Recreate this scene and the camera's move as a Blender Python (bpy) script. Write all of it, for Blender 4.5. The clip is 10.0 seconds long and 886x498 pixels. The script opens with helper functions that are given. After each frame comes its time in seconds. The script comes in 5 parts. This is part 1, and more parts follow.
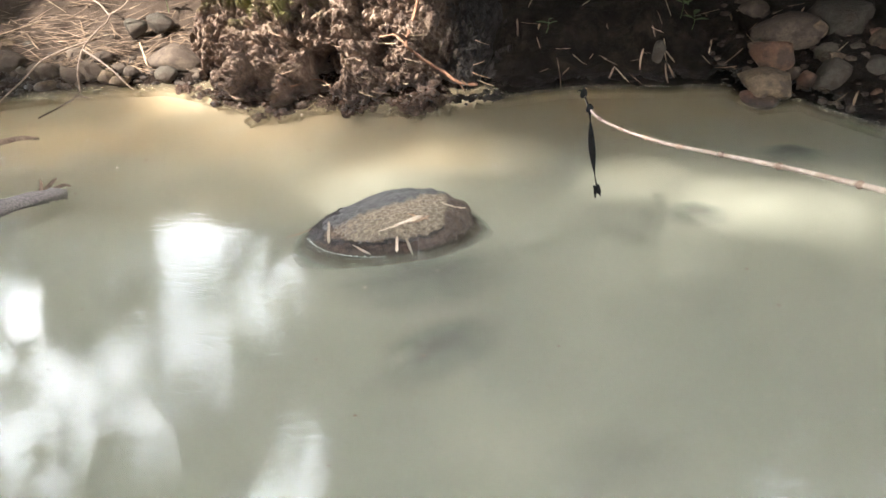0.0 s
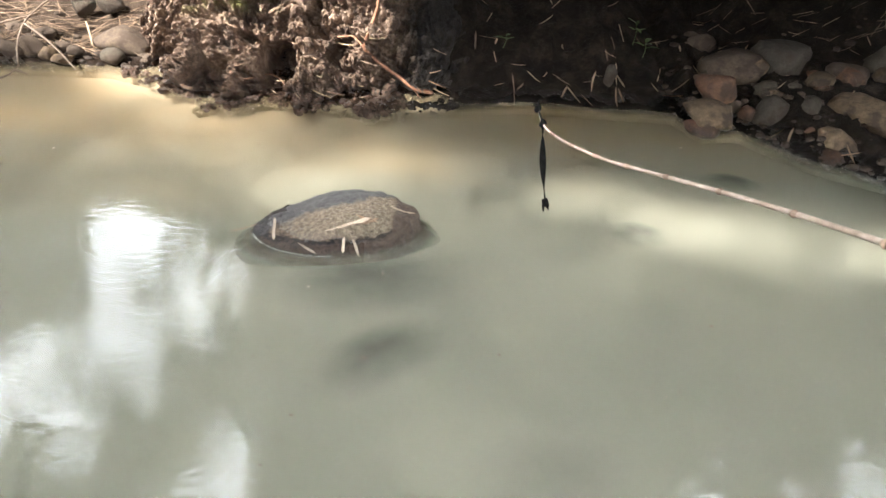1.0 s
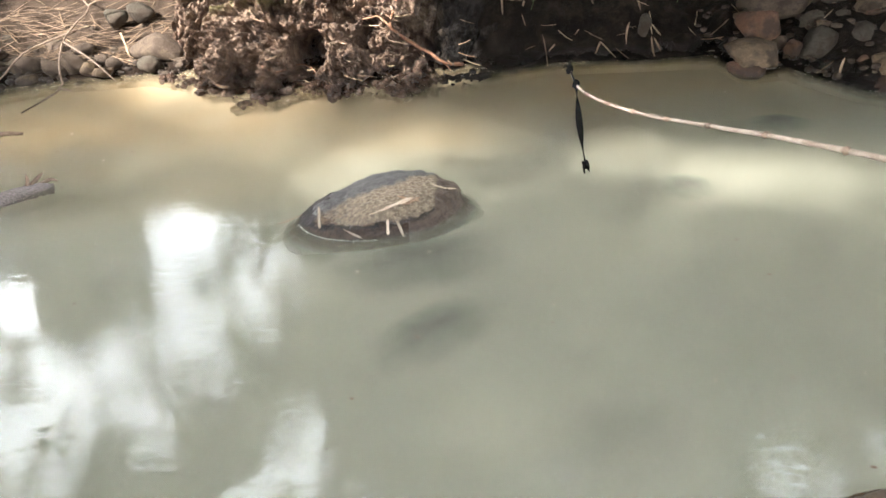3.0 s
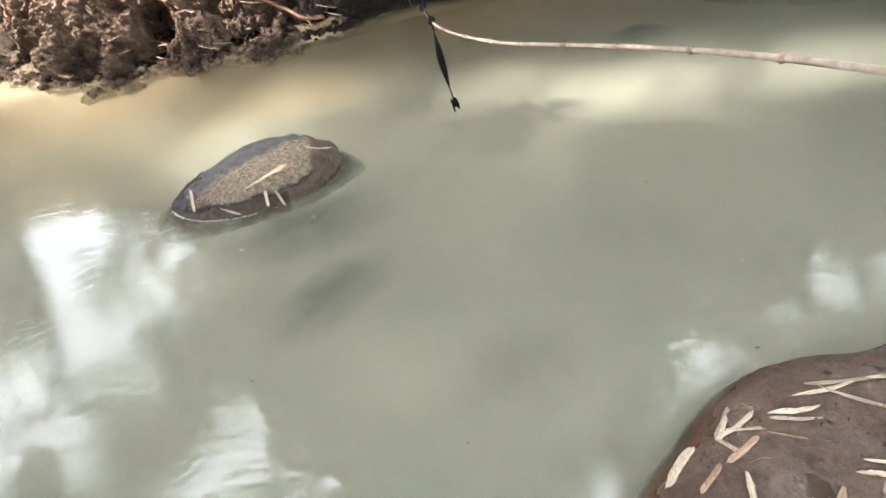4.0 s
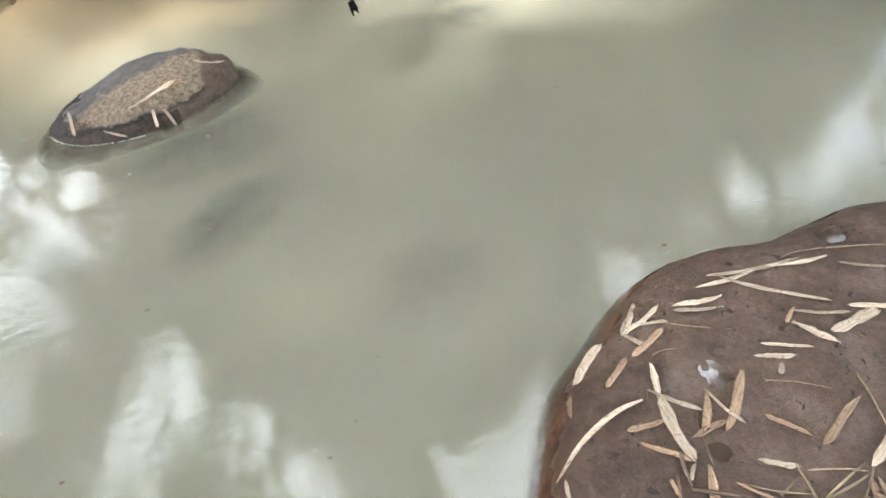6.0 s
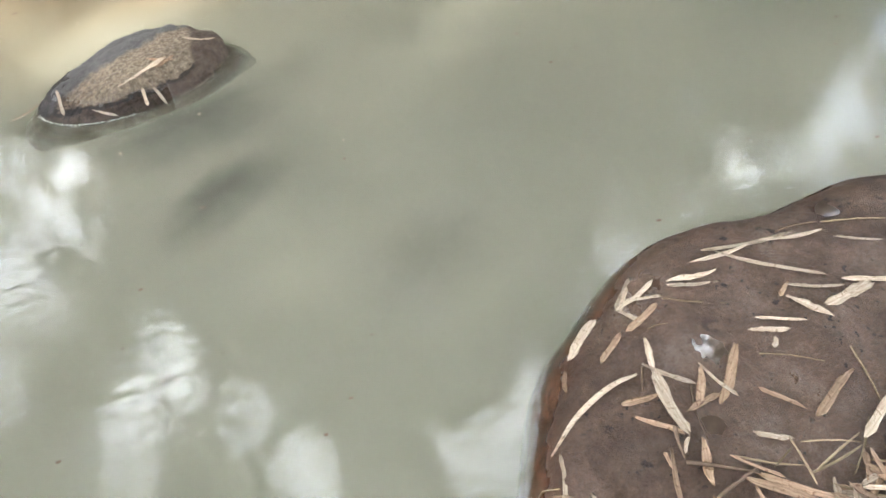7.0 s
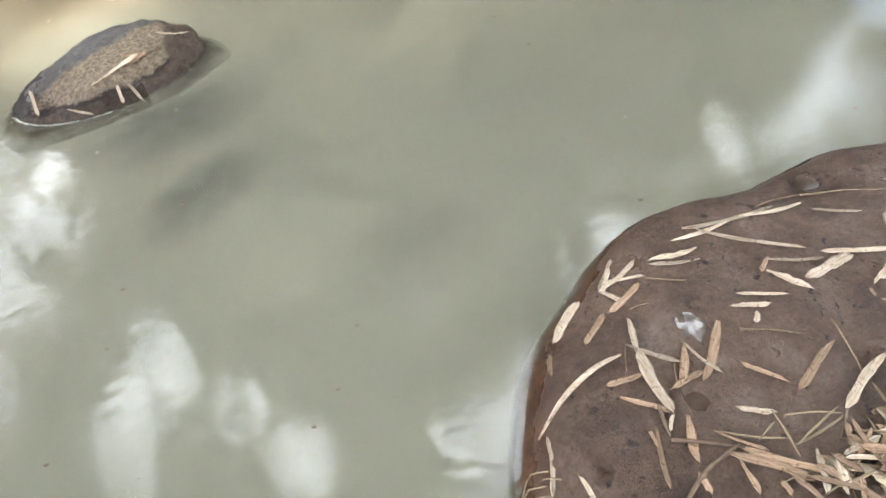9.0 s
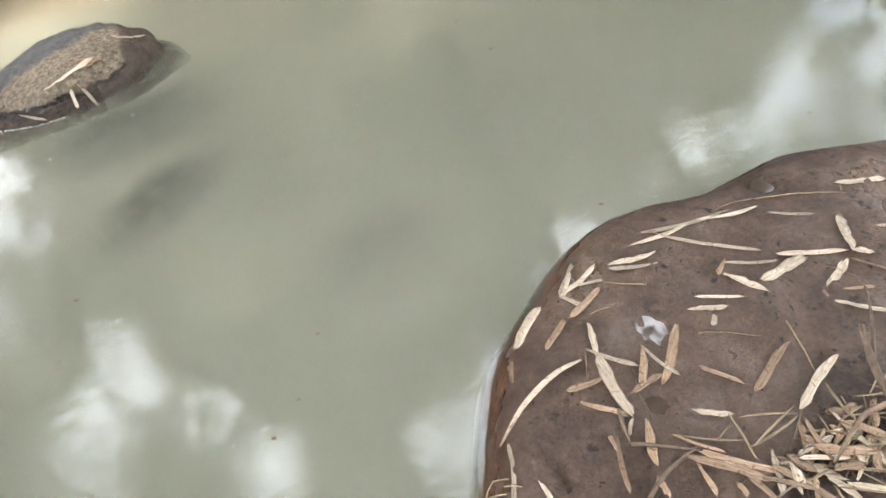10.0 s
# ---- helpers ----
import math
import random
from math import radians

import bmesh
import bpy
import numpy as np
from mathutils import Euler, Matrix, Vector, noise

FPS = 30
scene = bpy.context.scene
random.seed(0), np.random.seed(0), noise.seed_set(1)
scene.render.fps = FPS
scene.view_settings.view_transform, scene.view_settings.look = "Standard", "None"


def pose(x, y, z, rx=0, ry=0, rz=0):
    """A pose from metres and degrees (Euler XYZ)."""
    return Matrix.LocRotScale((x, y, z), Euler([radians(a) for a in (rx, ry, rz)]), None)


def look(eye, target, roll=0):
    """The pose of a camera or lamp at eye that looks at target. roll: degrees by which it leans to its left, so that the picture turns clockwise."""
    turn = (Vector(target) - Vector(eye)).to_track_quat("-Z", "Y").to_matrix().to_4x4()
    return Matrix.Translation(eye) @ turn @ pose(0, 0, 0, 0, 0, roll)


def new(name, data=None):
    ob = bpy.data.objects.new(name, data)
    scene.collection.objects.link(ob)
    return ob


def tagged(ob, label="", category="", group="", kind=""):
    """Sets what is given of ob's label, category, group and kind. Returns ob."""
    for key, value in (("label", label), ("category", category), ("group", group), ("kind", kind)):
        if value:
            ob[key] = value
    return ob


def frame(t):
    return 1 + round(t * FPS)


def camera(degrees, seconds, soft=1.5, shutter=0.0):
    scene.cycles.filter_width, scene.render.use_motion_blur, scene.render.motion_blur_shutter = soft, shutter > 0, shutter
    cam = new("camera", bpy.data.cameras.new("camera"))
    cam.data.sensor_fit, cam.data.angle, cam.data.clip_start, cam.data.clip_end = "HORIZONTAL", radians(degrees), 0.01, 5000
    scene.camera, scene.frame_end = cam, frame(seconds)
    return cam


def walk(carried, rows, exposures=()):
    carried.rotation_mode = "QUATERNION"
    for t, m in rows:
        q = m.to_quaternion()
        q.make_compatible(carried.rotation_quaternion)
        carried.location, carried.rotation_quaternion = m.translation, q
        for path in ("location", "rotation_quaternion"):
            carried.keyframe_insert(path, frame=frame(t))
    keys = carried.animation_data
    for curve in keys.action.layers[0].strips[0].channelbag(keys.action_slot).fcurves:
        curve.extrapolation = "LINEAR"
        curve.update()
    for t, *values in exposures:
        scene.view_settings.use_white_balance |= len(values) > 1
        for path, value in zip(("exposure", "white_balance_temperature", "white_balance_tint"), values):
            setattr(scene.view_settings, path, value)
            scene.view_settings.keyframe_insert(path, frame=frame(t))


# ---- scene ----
cam = camera(66.0, 10.0)
PATH = [
    (0, (0.157, 0.099, 1.63), (0.05, 1.724, 0.469), -1.1),
    (0.5, (0.15, 0.094, 1.623), (0.145, 1.733, 0.477), 3.1),
    (1, (0.14, 0.088, 1.613), (0.2, 1.736, 0.482), 5.8),
    (1.5, (0.139, 0.092, 1.606), (0.214, 1.74, 0.476), 6.0),
    (2, (0.154, 0.096, 1.616), (0.211, 1.739, 0.477), 3.4),
    (2.5, (0.161, 0.094, 1.625), (0.139, 1.728, 0.472), 0.4),
    (3.8, (0.234, 0.116, 1.604), (0.201, 1.635, 0.303), -9.7),
    (4, (0.274, 0.126, 1.589), (0.412, 1.617, 0.263), -7.3),
    (4.5, (0.333, 0.131, 1.539), (0.616, 1.554, 0.163), -5.2),
    (5, (0.335, 0.13, 1.516), (0.621, 1.513, 0.099), -5.1),
    (5.5, (0.343, 0.129, 1.496), (0.631, 1.477, 0.047), -5.1),
    (7, (0.351, 0.127, 1.471), (0.634, 1.392, -0.052), -5.4),
    (7.5, (0.358, 0.126, 1.472), (0.649, 1.395, -0.046), -5.7),
    (8, (0.37, 0.129, 1.475), (0.666, 1.376, -0.06), -6.3),
    (8.5, (0.372, 0.126, 1.473), (0.676, 1.36, -0.071), -6.4),
    (9, (0.376, 0.125, 1.469), (0.671, 1.353, -0.082), -6.9),
    (9.5, (0.383, 0.125, 1.464), (0.684, 1.345, -0.091), -6.9),
    (10, (0.406, 0.13, 1.468), (0.78, 1.333, -0.085), -4.6),
]
walk(cam, [(t, look(eye, target, roll)) for t, eye, target, roll in PATH])
scene.view_settings.exposure = 2.8
SKY_POWER, CLOUD, SUN_POWER = 0.15, 21.0, 5.0

# ---- light ----
SUN = Vector((-0.52, -0.44, 0.74)).normalized()
world = bpy.data.worlds.new("world")
scene.world = world
world.use_nodes = True
wn = world.node_tree
sky = wn.nodes.new("ShaderNodeTexSky")
sky.sky_type, sky.sun_disc = "NISHITA", False
sky.sun_elevation, sky.sun_rotation = math.asin(SUN.z), math.atan2(SUN.x, SUN.y)
sky.air_density, sky.dust_density = 1.0, 3.0
# broken bright cloud over the blue
way = wn.nodes.new("ShaderNodeTexCoord")
cloud = wn.nodes.new("ShaderNodeTexNoise")
cloud.inputs["Scale"].default_value, cloud.inputs["Detail"].default_value = 2.2, 6.0
wn.links.new(way.outputs["Generated"], cloud.inputs["Vector"])
veil = wn.nodes.new("ShaderNodeMapRange")
veil.inputs[1].default_value, veil.inputs[2].default_value = 0.34, 0.56
wn.links.new(cloud.outputs["Fac"], veil.inputs[0])
both = wn.nodes.new("ShaderNodeMix")
both.data_type = "RGBA"
wn.links.new(veil.outputs[0], both.inputs[0])
wn.links.new(sky.outputs[0], both.inputs[6])
both.inputs[7].default_value = (CLOUD * 0.97, CLOUD, CLOUD * 1.07, 1)
wn.links.new(both.outputs[2], wn.nodes["Background"].inputs[0])
wn.nodes["Background"].inputs[1].default_value = SKY_POWER
lamp = new("sun", bpy.data.lights.new("sun", "SUN"))
lamp.data.energy, lamp.data.angle, lamp.data.color = SUN_POWER, radians(2.4), (1.0, 0.965, 0.93)
lamp.matrix_world = look(SUN * 30, (0, 0, 0))


# ---- materials ----
def material(name):
    m = bpy.data.materials.new(name)
    m.use_nodes = True
    t = m.node_tree
    return m, t, t.nodes["Principled BSDF"], t.nodes["Material Output"]


def node(t, kind, **values):
    n = t.nodes.new("ShaderNode" + kind)
    for k, v in values.items():
        n.inputs[k.replace("_", " ")].default_value = v
    return n


def noise_node(t, scale, detail=6.0, rough=0.6, coords="Object", stretch=None):
    tc = t.nodes.new("ShaderNodeNewGeometry" if coords == "Position" else "ShaderNodeTexCoord")
    n = node(t, "TexNoise", Scale=scale, Detail=detail, Roughness=rough)
    if stretch:
        mp = t.nodes.new("ShaderNodeMapping")
        mp.inputs["Scale"].default_value = stretch
        t.links.new(tc.outputs[coords], mp.inputs[0])
        t.links.new(mp.outputs[0], n.inputs["Vector"])
    else:
        t.links.new(tc.outputs[coords], n.inputs["Vector"])
    return n.outputs["Fac"]


def ramp(t, fac, *stops):
    r = t.nodes.new("ShaderNodeValToRGB")
    e = r.color_ramp.elements
    while len(e) < len(stops):
        e.new(0.5)
    for el, (p, c) in zip(e, stops):
        el.position = p
        el.color = (*c, 1) if isinstance(c, tuple) else (c, c, c, 1)
    t.links.new(fac, r.inputs[0])
    return r.outputs[0]


def mix(t, fac, a, b, how="MIX"):
    n = t.nodes.new("ShaderNodeMix")
    n.data_type, n.blend_type = "RGBA", how
    for sock, v in ((n.inputs[0], fac), (n.inputs[6], a), (n.inputs[7], b)):
        if isinstance(v, (int, float)):
            sock.default_value = v
        elif isinstance(v, tuple):
            sock.default_value = (*v, 1)
        else:
            t.links.new(v, sock)
    return n.outputs[2]


def maths(t, op, a, b=0.0, clamp=False):
    n = t.nodes.new("ShaderNodeMath")
    n.operation, n.use_clamp = op, clamp
    for sock, v in ((n.inputs[0], a), (n.inputs[1], b)):
        if isinstance(v, (int, float)):
            sock.default_value = v
        else:
            t.links.new(v, sock)
    return n.outputs[0]


def position(t, axis):
    g = t.nodes.new("ShaderNodeNewGeometry")
    s = t.nodes.new("ShaderNodeSeparateXYZ")
    t.links.new(g.outputs["Position"], s.inputs[0])
    return s.outputs[axis]


def band(t, value, low, high):
    """0 below low, 1 above high."""
    n = t.nodes.new("ShaderNodeMapRange")
    n.interpolation_type = "SMOOTHSTEP"
    t.links.new(value, n.inputs[0])
    n.inputs[1].default_value, n.inputs[2].default_value = low, high
    return n.outputs[0]


def bump(t, bsdf, *layers):
    last = None
    for height, strength, distance in layers:
        b = node(t, "Bump", Strength=strength, Distance=distance)
        t.links.new(height, b.inputs["Height"])
        if last:
            t.links.new(last, b.inputs["Normal"])
        last = b.outputs[0]
    t.links.new(last, bsdf.inputs["Normal"])


def random_value(t):
    return t.nodes.new("ShaderNodeObjectInfo").outputs["Random"]


def wetness(t, low, high):
    """1 near the water's level, 0 above, with an uneven edge."""
    z = maths(t, "ADD", position(t, 2), maths(t, "MULTIPLY", maths(t, "SUBTRACT", noise_node(t, 9.0), 0.5), 0.10))
    return maths(t, "SUBTRACT", 1.0, band(t, z, low, high))


def silt_colour(t):
    swirl = maths(t, "MULTIPLY", maths(t, "SUBTRACT", noise_node(t, 0.9, 5.0, 0.55, "Position", (0.7, 1.6, 0.0)), 0.5), 1.5)
    far = band(t, maths(t, "ADD", maths(t, "ADD", position(t, 1), maths(t, "MULTIPLY", position(t, 0), -0.22)), swirl), 2.6, 4.1)
    c = mix(t, far, (0.366, 0.356, 0.275), (0.52, 0.39, 0.225))
    return mix(t, ramp(t, noise_node(t, 1.7, 4.0, 0.6, "Position", (1.0, 1.0, 0.0)), (0.35, 0.0), (0.7, 0.5)), c, (0.39, 0.384, 0.30))


def settled_silt(t, colour, low, high):
    """Silt that has settled on what lies deeper than low; none above high."""
    z = maths(t, "ADD", position(t, 2), maths(t, "MULTIPLY", maths(t, "SUBTRACT", noise_node(t, 12.0, 5.0), 0.5), 0.02))
    return mix(t, band(t, z, low, high), silt_colour(t), colour)


def earth_material(name, dark, mid, light, wet_high, grain=60.0, moss=None, shaded_end=False, gloss=0.15, beach=False):
    m, t, b, _ = material(name)
    c = ramp(t, noise_node(t, 7.0, 9.0, 0.68), (0.28, dark), (0.5, mid), (0.72, light))
    c = mix(t, ramp(t, noise_node(t, grain, 5.0), (0.35, 0.0), (0.7, 1.0)), c, mix(t, 0.5, c, dark, "MULTIPLY"))
    if moss:
        x0, x1, z0, colour = moss
        w = maths(t, "MULTIPLY", band(t, position(t, 2), z0, z0 + 0.12), maths(t, "SUBTRACT", 1.0, band(t, position(t, 0), x0, x1)))
        w = maths(t, "MULTIPLY", w, ramp(t, noise_node(t, 5.0), (0.4, 0.0), (0.55, 1.0)))
        c = mix(t, w, c, mix(t, noise_node(t, 40.0), colour, (0.24, 0.20, 0.07)))
    # beach soil and litter, lighter than the bank whose colour holds shade
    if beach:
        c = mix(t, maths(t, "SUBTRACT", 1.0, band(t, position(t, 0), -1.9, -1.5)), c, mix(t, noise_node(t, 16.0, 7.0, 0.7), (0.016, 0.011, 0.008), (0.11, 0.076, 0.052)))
    wet = wetness(t, 0.02, wet_high)
    c = mix(t, wet, c, mix(t, 1.0, c, (0.5, 0.48, 0.5), "MULTIPLY"))
    # dark soil towards the right, blackened further to stand for the shade there
    if shaded_end:
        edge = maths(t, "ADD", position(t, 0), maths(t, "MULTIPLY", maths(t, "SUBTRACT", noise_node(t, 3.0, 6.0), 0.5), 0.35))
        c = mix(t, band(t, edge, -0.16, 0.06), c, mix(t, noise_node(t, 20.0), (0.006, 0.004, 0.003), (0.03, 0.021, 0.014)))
    t.links.new(settled_silt(t, c, -0.055, -0.005), b.inputs["Base Color"])
    b.inputs["Specular IOR Level"].default_value = gloss
    t.links.new(ramp(t, wet, (0.0, 0.95), (1.0, 0.26)), b.inputs["Roughness"])
    bump(t, b, (noise_node(t, 45.0, 8.0, 0.75), 1.0, 0.035), (noise_node(t, 170.0, 3.0), 0.8, 0.010))
    return m


def stone_material(name, dark, light, wet_high=0.05, pits=0.8, silt_top=0.0):
    m, t, b, _ = material(name)
    c = ramp(t, noise_node(t, 4.0, 8.0, 0.65), (0.3, dark), (0.7, light))
    speck = ramp(t, noise_node(t, 90.0, 3.0), (0.35, 0.78), (0.65, 1.06))
    c = mix(t, 1.0, c, speck, "MULTIPLY")
    hue = node(t, "HueSaturation")
    t.links.new(ramp(t, random_value(t), (0.0, 0.7), (1.0, 1.25)), hue.inputs["Value"])
    t.links.new(mix(t, ramp(t, noise_node(t, 7.0, 7.0, 0.65), (0.44, 0.0), (0.58, 0.85)), c, (0.036, 0.024, 0.016)), hue.inputs["Color"])
    wet = wetness(t, 0.0, wet_high)
    hue.inputs["Saturation"].default_value = 1.05
    c = mix(t, wet, hue.outputs[0], mix(t, 1.0, hue.outputs[0], (0.45, 0.42, 0.42), "MULTIPLY"))
    t.links.new(settled_silt(t, c, min(-0.055, silt_top - 0.038), silt_top), b.inputs["Base Color"])
    b.inputs["Specular IOR Level"].default_value = 0.3
    t.links.new(ramp(t, wet, (0.0, 0.85), (1.0, 0.3)), b.inputs["Roughness"])
    bump(t, b, (noise_node(t, 16.0, 9.0, 0.7), 0.9, 0.03), (noise_node(t, 110.0, 5.0, 0.7), pits, 0.006))
    return m


def plant_material(name, dark, light, rough=0.8, grain=(60.0, 60.0, 4.0), through_light=0.0, bump_power=0.5, specks=0.0):
    m, t, b, out = material(name)
    c = ramp(t, noise_node(t, 3.0, 6.0, 0.6, stretch=grain), (0.3, dark), (0.7, light))
    hue = node(t, "HueSaturation")
    t.links.new(ramp(t, random_value(t), (0.0, 0.62), (1.0, 1.15)), hue.inputs["Value"])
    if specks:
        c = mix(t, ramp(t, noise_node(t, 90.0, 5.0, 0.7), (0.56, 0.0), (0.66, specks)), c, mix(t, 1.0, c, (0.42, 0.32, 0.26), "MULTIPLY"))
        c = mix(t, ramp(t, noise_node(t, 14.0, 3.0), (0.45, 0.0), (0.62, 0.45)), c, mix(t, 1.0, c, (0.80, 0.66, 0.55), "MULTIPLY"))
    t.links.new(c, hue.inputs["Color"])
    t.links.new(hue.outputs[0], b.inputs["Base Color"])
    b.inputs["Roughness"].default_value = rough
    bump(t, b, (noise_node(t, 4.0, 4.0, 0.6, stretch=grain), bump_power, 0.003))
    if through_light:
        tr = t.nodes.new("ShaderNodeBsdfTranslucent")
        t.links.new(hue.outputs[0], tr.inputs[0])
        ms = t.nodes.new("ShaderNodeMixShader")
        ms.inputs[0].default_value = through_light
        t.links.new(b.outputs[0], ms.inputs[1])
        t.links.new(tr.outputs[0], ms.inputs[2])
        t.links.new(ms.outputs[0], out.inputs[0])
    return m


# soil set near-black so its colour carries the far bank's shade
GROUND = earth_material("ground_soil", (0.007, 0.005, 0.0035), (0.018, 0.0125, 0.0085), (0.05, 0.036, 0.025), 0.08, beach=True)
CLODS = earth_material("clodded_earth", (0.036, 0.020, 0.013), (0.205, 0.130, 0.086), (0.60, 0.44, 0.32), 0.16, shaded_end=True, gloss=0.4, moss=(-0.95, -0.75, 0.34, (0.10, 0.105, 0.022)))
STONES = [
    stone_material("grey_stone", (0.034, 0.029, 0.021), (0.105, 0.086, 0.062)),
    stone_material("brown_stone", (0.046, 0.032, 0.022), (0.125, 0.092, 0.064)),
    stone_material("reddish_stone", (0.07, 0.034, 0.02), (0.16, 0.09, 0.056)),
    stone_material("tan_stone", (0.08, 0.055, 0.033), (0.21, 0.15, 0.093)),
]
DRY = plant_material("dry_leaf", (0.38, 0.285, 0.20), (0.74, 0.63, 0.495), grain=(5.0, 90.0, 90.0), through_light=0.12, specks=0.8)
DRY_BROWN = plant_material("brown_dry_leaf", (0.22, 0.14, 0.088), (0.50, 0.35, 0.235), grain=(5.0, 90.0, 90.0), through_light=0.1, specks=0.9)
STRAW = plant_material("straw", (0.17, 0.12, 0.07), (0.42, 0.32, 0.20), grain=(5.0, 70.0, 70.0))
LITTER = plant_material("rotting_straw", (0.07, 0.045, 0.028), (0.24, 0.165, 0.10), grain=(5.0, 70.0, 70.0), specks=0.9)
TWIG = plant_material("twig_bark", (0.10, 0.06, 0.04), (0.26, 0.18, 0.12), grain=(20.0, 20.0, 6.0))
ROOT = plant_material("root_bark", (0.10, 0.045, 0.025), (0.27, 0.135, 0.075), grain=(25.0, 25.0, 8.0))
STICK = plant_material("stick_bark", (0.10, 0.066, 0.046), (0.25, 0.18, 0.13), grain=(20.0, 20.0, 6.0))
LOG = plant_material("weathered_wood", (0.10, 0.08, 0.075), (0.30, 0.25, 0.23), grain=(8.0, 60.0, 60.0))
TRUNK = plant_material("tree_bark", (0.05, 0.035, 0.025), (0.14, 0.10, 0.075), rough=0.95, grain=(9.0, 9.0, 1.5), bump_power=1.0)
GREEN = plant_material("green_leaf", (0.035, 0.06, 0.015), (0.09, 0.13, 0.035), rough=0.5, through_light=0.25)
SEEDLING = plant_material("seedling_leaf", (0.05, 0.085, 0.02), (0.12, 0.17, 0.05), rough=0.5, through_light=0.25)
BAMBOO = plant_material("bamboo_skin", (0.22, 0.155, 0.11), (0.48, 0.39, 0.31), rough=0.5, grain=(7.0, 7.0, 7.0), bump_power=0.15)
NODE = plant_material("bamboo_joint", (0.16, 0.10, 0.065), (0.34, 0.24, 0.17), rough=0.6, grain=(40.0, 40.0, 40.0))

m, t, b, _ = material("black_strap")
b.inputs["Roughness"].default_value, b.inputs["Specular IOR Level"].default_value = 0.9, 0.05
t.links.new(ramp(t, noise_node(t, 60.0), (0.3, (0.002, 0.002, 0.002)), (0.7, (0.009, 0.009, 0.008))), b.inputs["Base Color"])
bump(t, b, (noise_node(t, 90.0), 0.6, 0.002))
STRAP = m

# the boulder in the stream: grey crown, a crust of dry tan algae, a wet brown foot
m, t, b, _ = material("boulder_stone")
wob = maths(t, "MULTIPLY", maths(t, "SUBTRACT", noise_node(t, 8.0, 9.0, 0.68), 0.5), 0.15)
level = maths(t, "ADD", maths(t, "ADD", position(t, 2), maths(t, "MULTIPLY", position(t, 0), -0.07)), maths(t, "MULTIPLY", wob, 0.6))
grey = ramp(t, noise_node(t, 22.0, 8.0, 0.7), (0.3, (0.055, 0.054, 0.054)), (0.7, (0.135, 0.130, 0.125)))
crust = ramp(t, noise_node(t, 60.0, 8.0, 0.78), (0.36, (0.085, 0.060, 0.040)), (0.52, (0.25, 0.195, 0.132)), (0.68, (0.46, 0.38, 0.275)))
foot = ramp(t, noise_node(t, 40.0, 8.0, 0.75), (0.3, (0.040, 0.027, 0.019)), (0.7, (0.17, 0.122, 0.086)))
lean = maths(t, "ADD", maths(t, "ADD", maths(t, "SUBTRACT", position(t, 1), 2.53), maths(t, "MULTIPLY", position(t, 0), -0.45)), wob)
c = mix(t, band(t, level, 0.062, 0.072), foot, crust)
crack = maths(t, "MULTIPLY", band(t, level, 0.050, 0.060), maths(t, "SUBTRACT", 1.0, band(t, level, 0.064, 0.072)))
c = mix(t, maths(t, "MULTIPLY", crack, 0.75), c, (0.016, 0.011, 0.008))
c = mix(t, band(t, lean, 0.11, 0.15), c, grey)
c = mix(t, band(t, maths(t, "ADD", position(t, 0), maths(t, "MULTIPLY", wob, 0.7)), 0.0, 0.025), c, foot)
wet = maths(t, "MULTIPLY", wetness(t, 0.03, 0.09), maths(t, "SUBTRACT", 1.0, band(t, position(t, 0), -0.16, 0.04)))
c = mix(t, wet, c, mix(t, 1.0, c, (0.55, 0.5, 0.5), "MULTIPLY"))
under = mix(t, band(t, position(t, 2), -0.025, 0.004), (0.075, 0.045, 0.028), c)
t.links.new(settled_silt(t, under, -0.069, -0.026), b.inputs["Base Color"])
t.links.new(ramp(t, wet, (0.0, 0.7), (1.0, 0.14)), b.inputs["Roughness"])
bump(t, b, (noise_node(t, 34.0, 9.0, 0.78), 1.0, 0.022), (noise_node(t, 130.0, 5.0, 0.7), 1.0, 0.008))
BOULDER = m

# the flat rock by the near bank: damp red-brown stone under a film of mud
m, t, b, _ = material("muddy_rock")
film = ramp(t, noise_node(t, 3.4, 9.0, 0.66), (0.32, (0.105, 0.062, 0.042)), (0.5, (0.245, 0.160, 0.112)), (0.68, (0.42, 0.305, 0.228)))
film = mix(t, ramp(t, noise_node(t, 24.0, 7.0, 0.72), (0.42, 0.0), (0.68, 0.75)), film, mix(t, 1.0, film, (0.50, 0.44, 0.40), "MULTIPLY"))
film = mix(t, 1.0, film, ramp(t, noise_node(t, 140.0, 5.0, 0.75), (0.34, 0.60), (0.66, 1.30)), "MULTIPLY")
pale = maths(t, "MULTIPLY", ramp(t, noise_node(t, 6.0, 7.0, 0.7), (0.52, 0.0), (0.66, 0.6)), ramp(t, noise_node(t, 60.0, 4.0), (0.4, 0.2), (0.6, 1.0)))
film = mix(t, pale, film, (0.36, 0.285, 0.235))
blot = maths(t, "MULTIPLY", ramp(t, noise_node(t, 30.0, 4.0, 0.6), (0.58, 0.0), (0.65, 0.95)), ramp(t, noise_node(t, 4.5, 3.0), (0.46, 0.0), (0.58, 1.0)))
film = mix(t, blot, film, (0.022, 0.015, 0.011))
# small dark dots painted in for the shade inside pits
pit_shade = maths(t, "MULTIPLY", ramp(t, noise_node(t, 70.0, 2.0, 0.5), (0.64, 0.0), (0.68, 0.9)), ramp(t, noise_node(t, 7.0, 3.0), (0.44, 0.1), (0.56, 1.0)))
film = mix(t, pit_shade, film, (0.018, 0.012, 0.009))
wet = wetness(t, 0.05, 0.12)
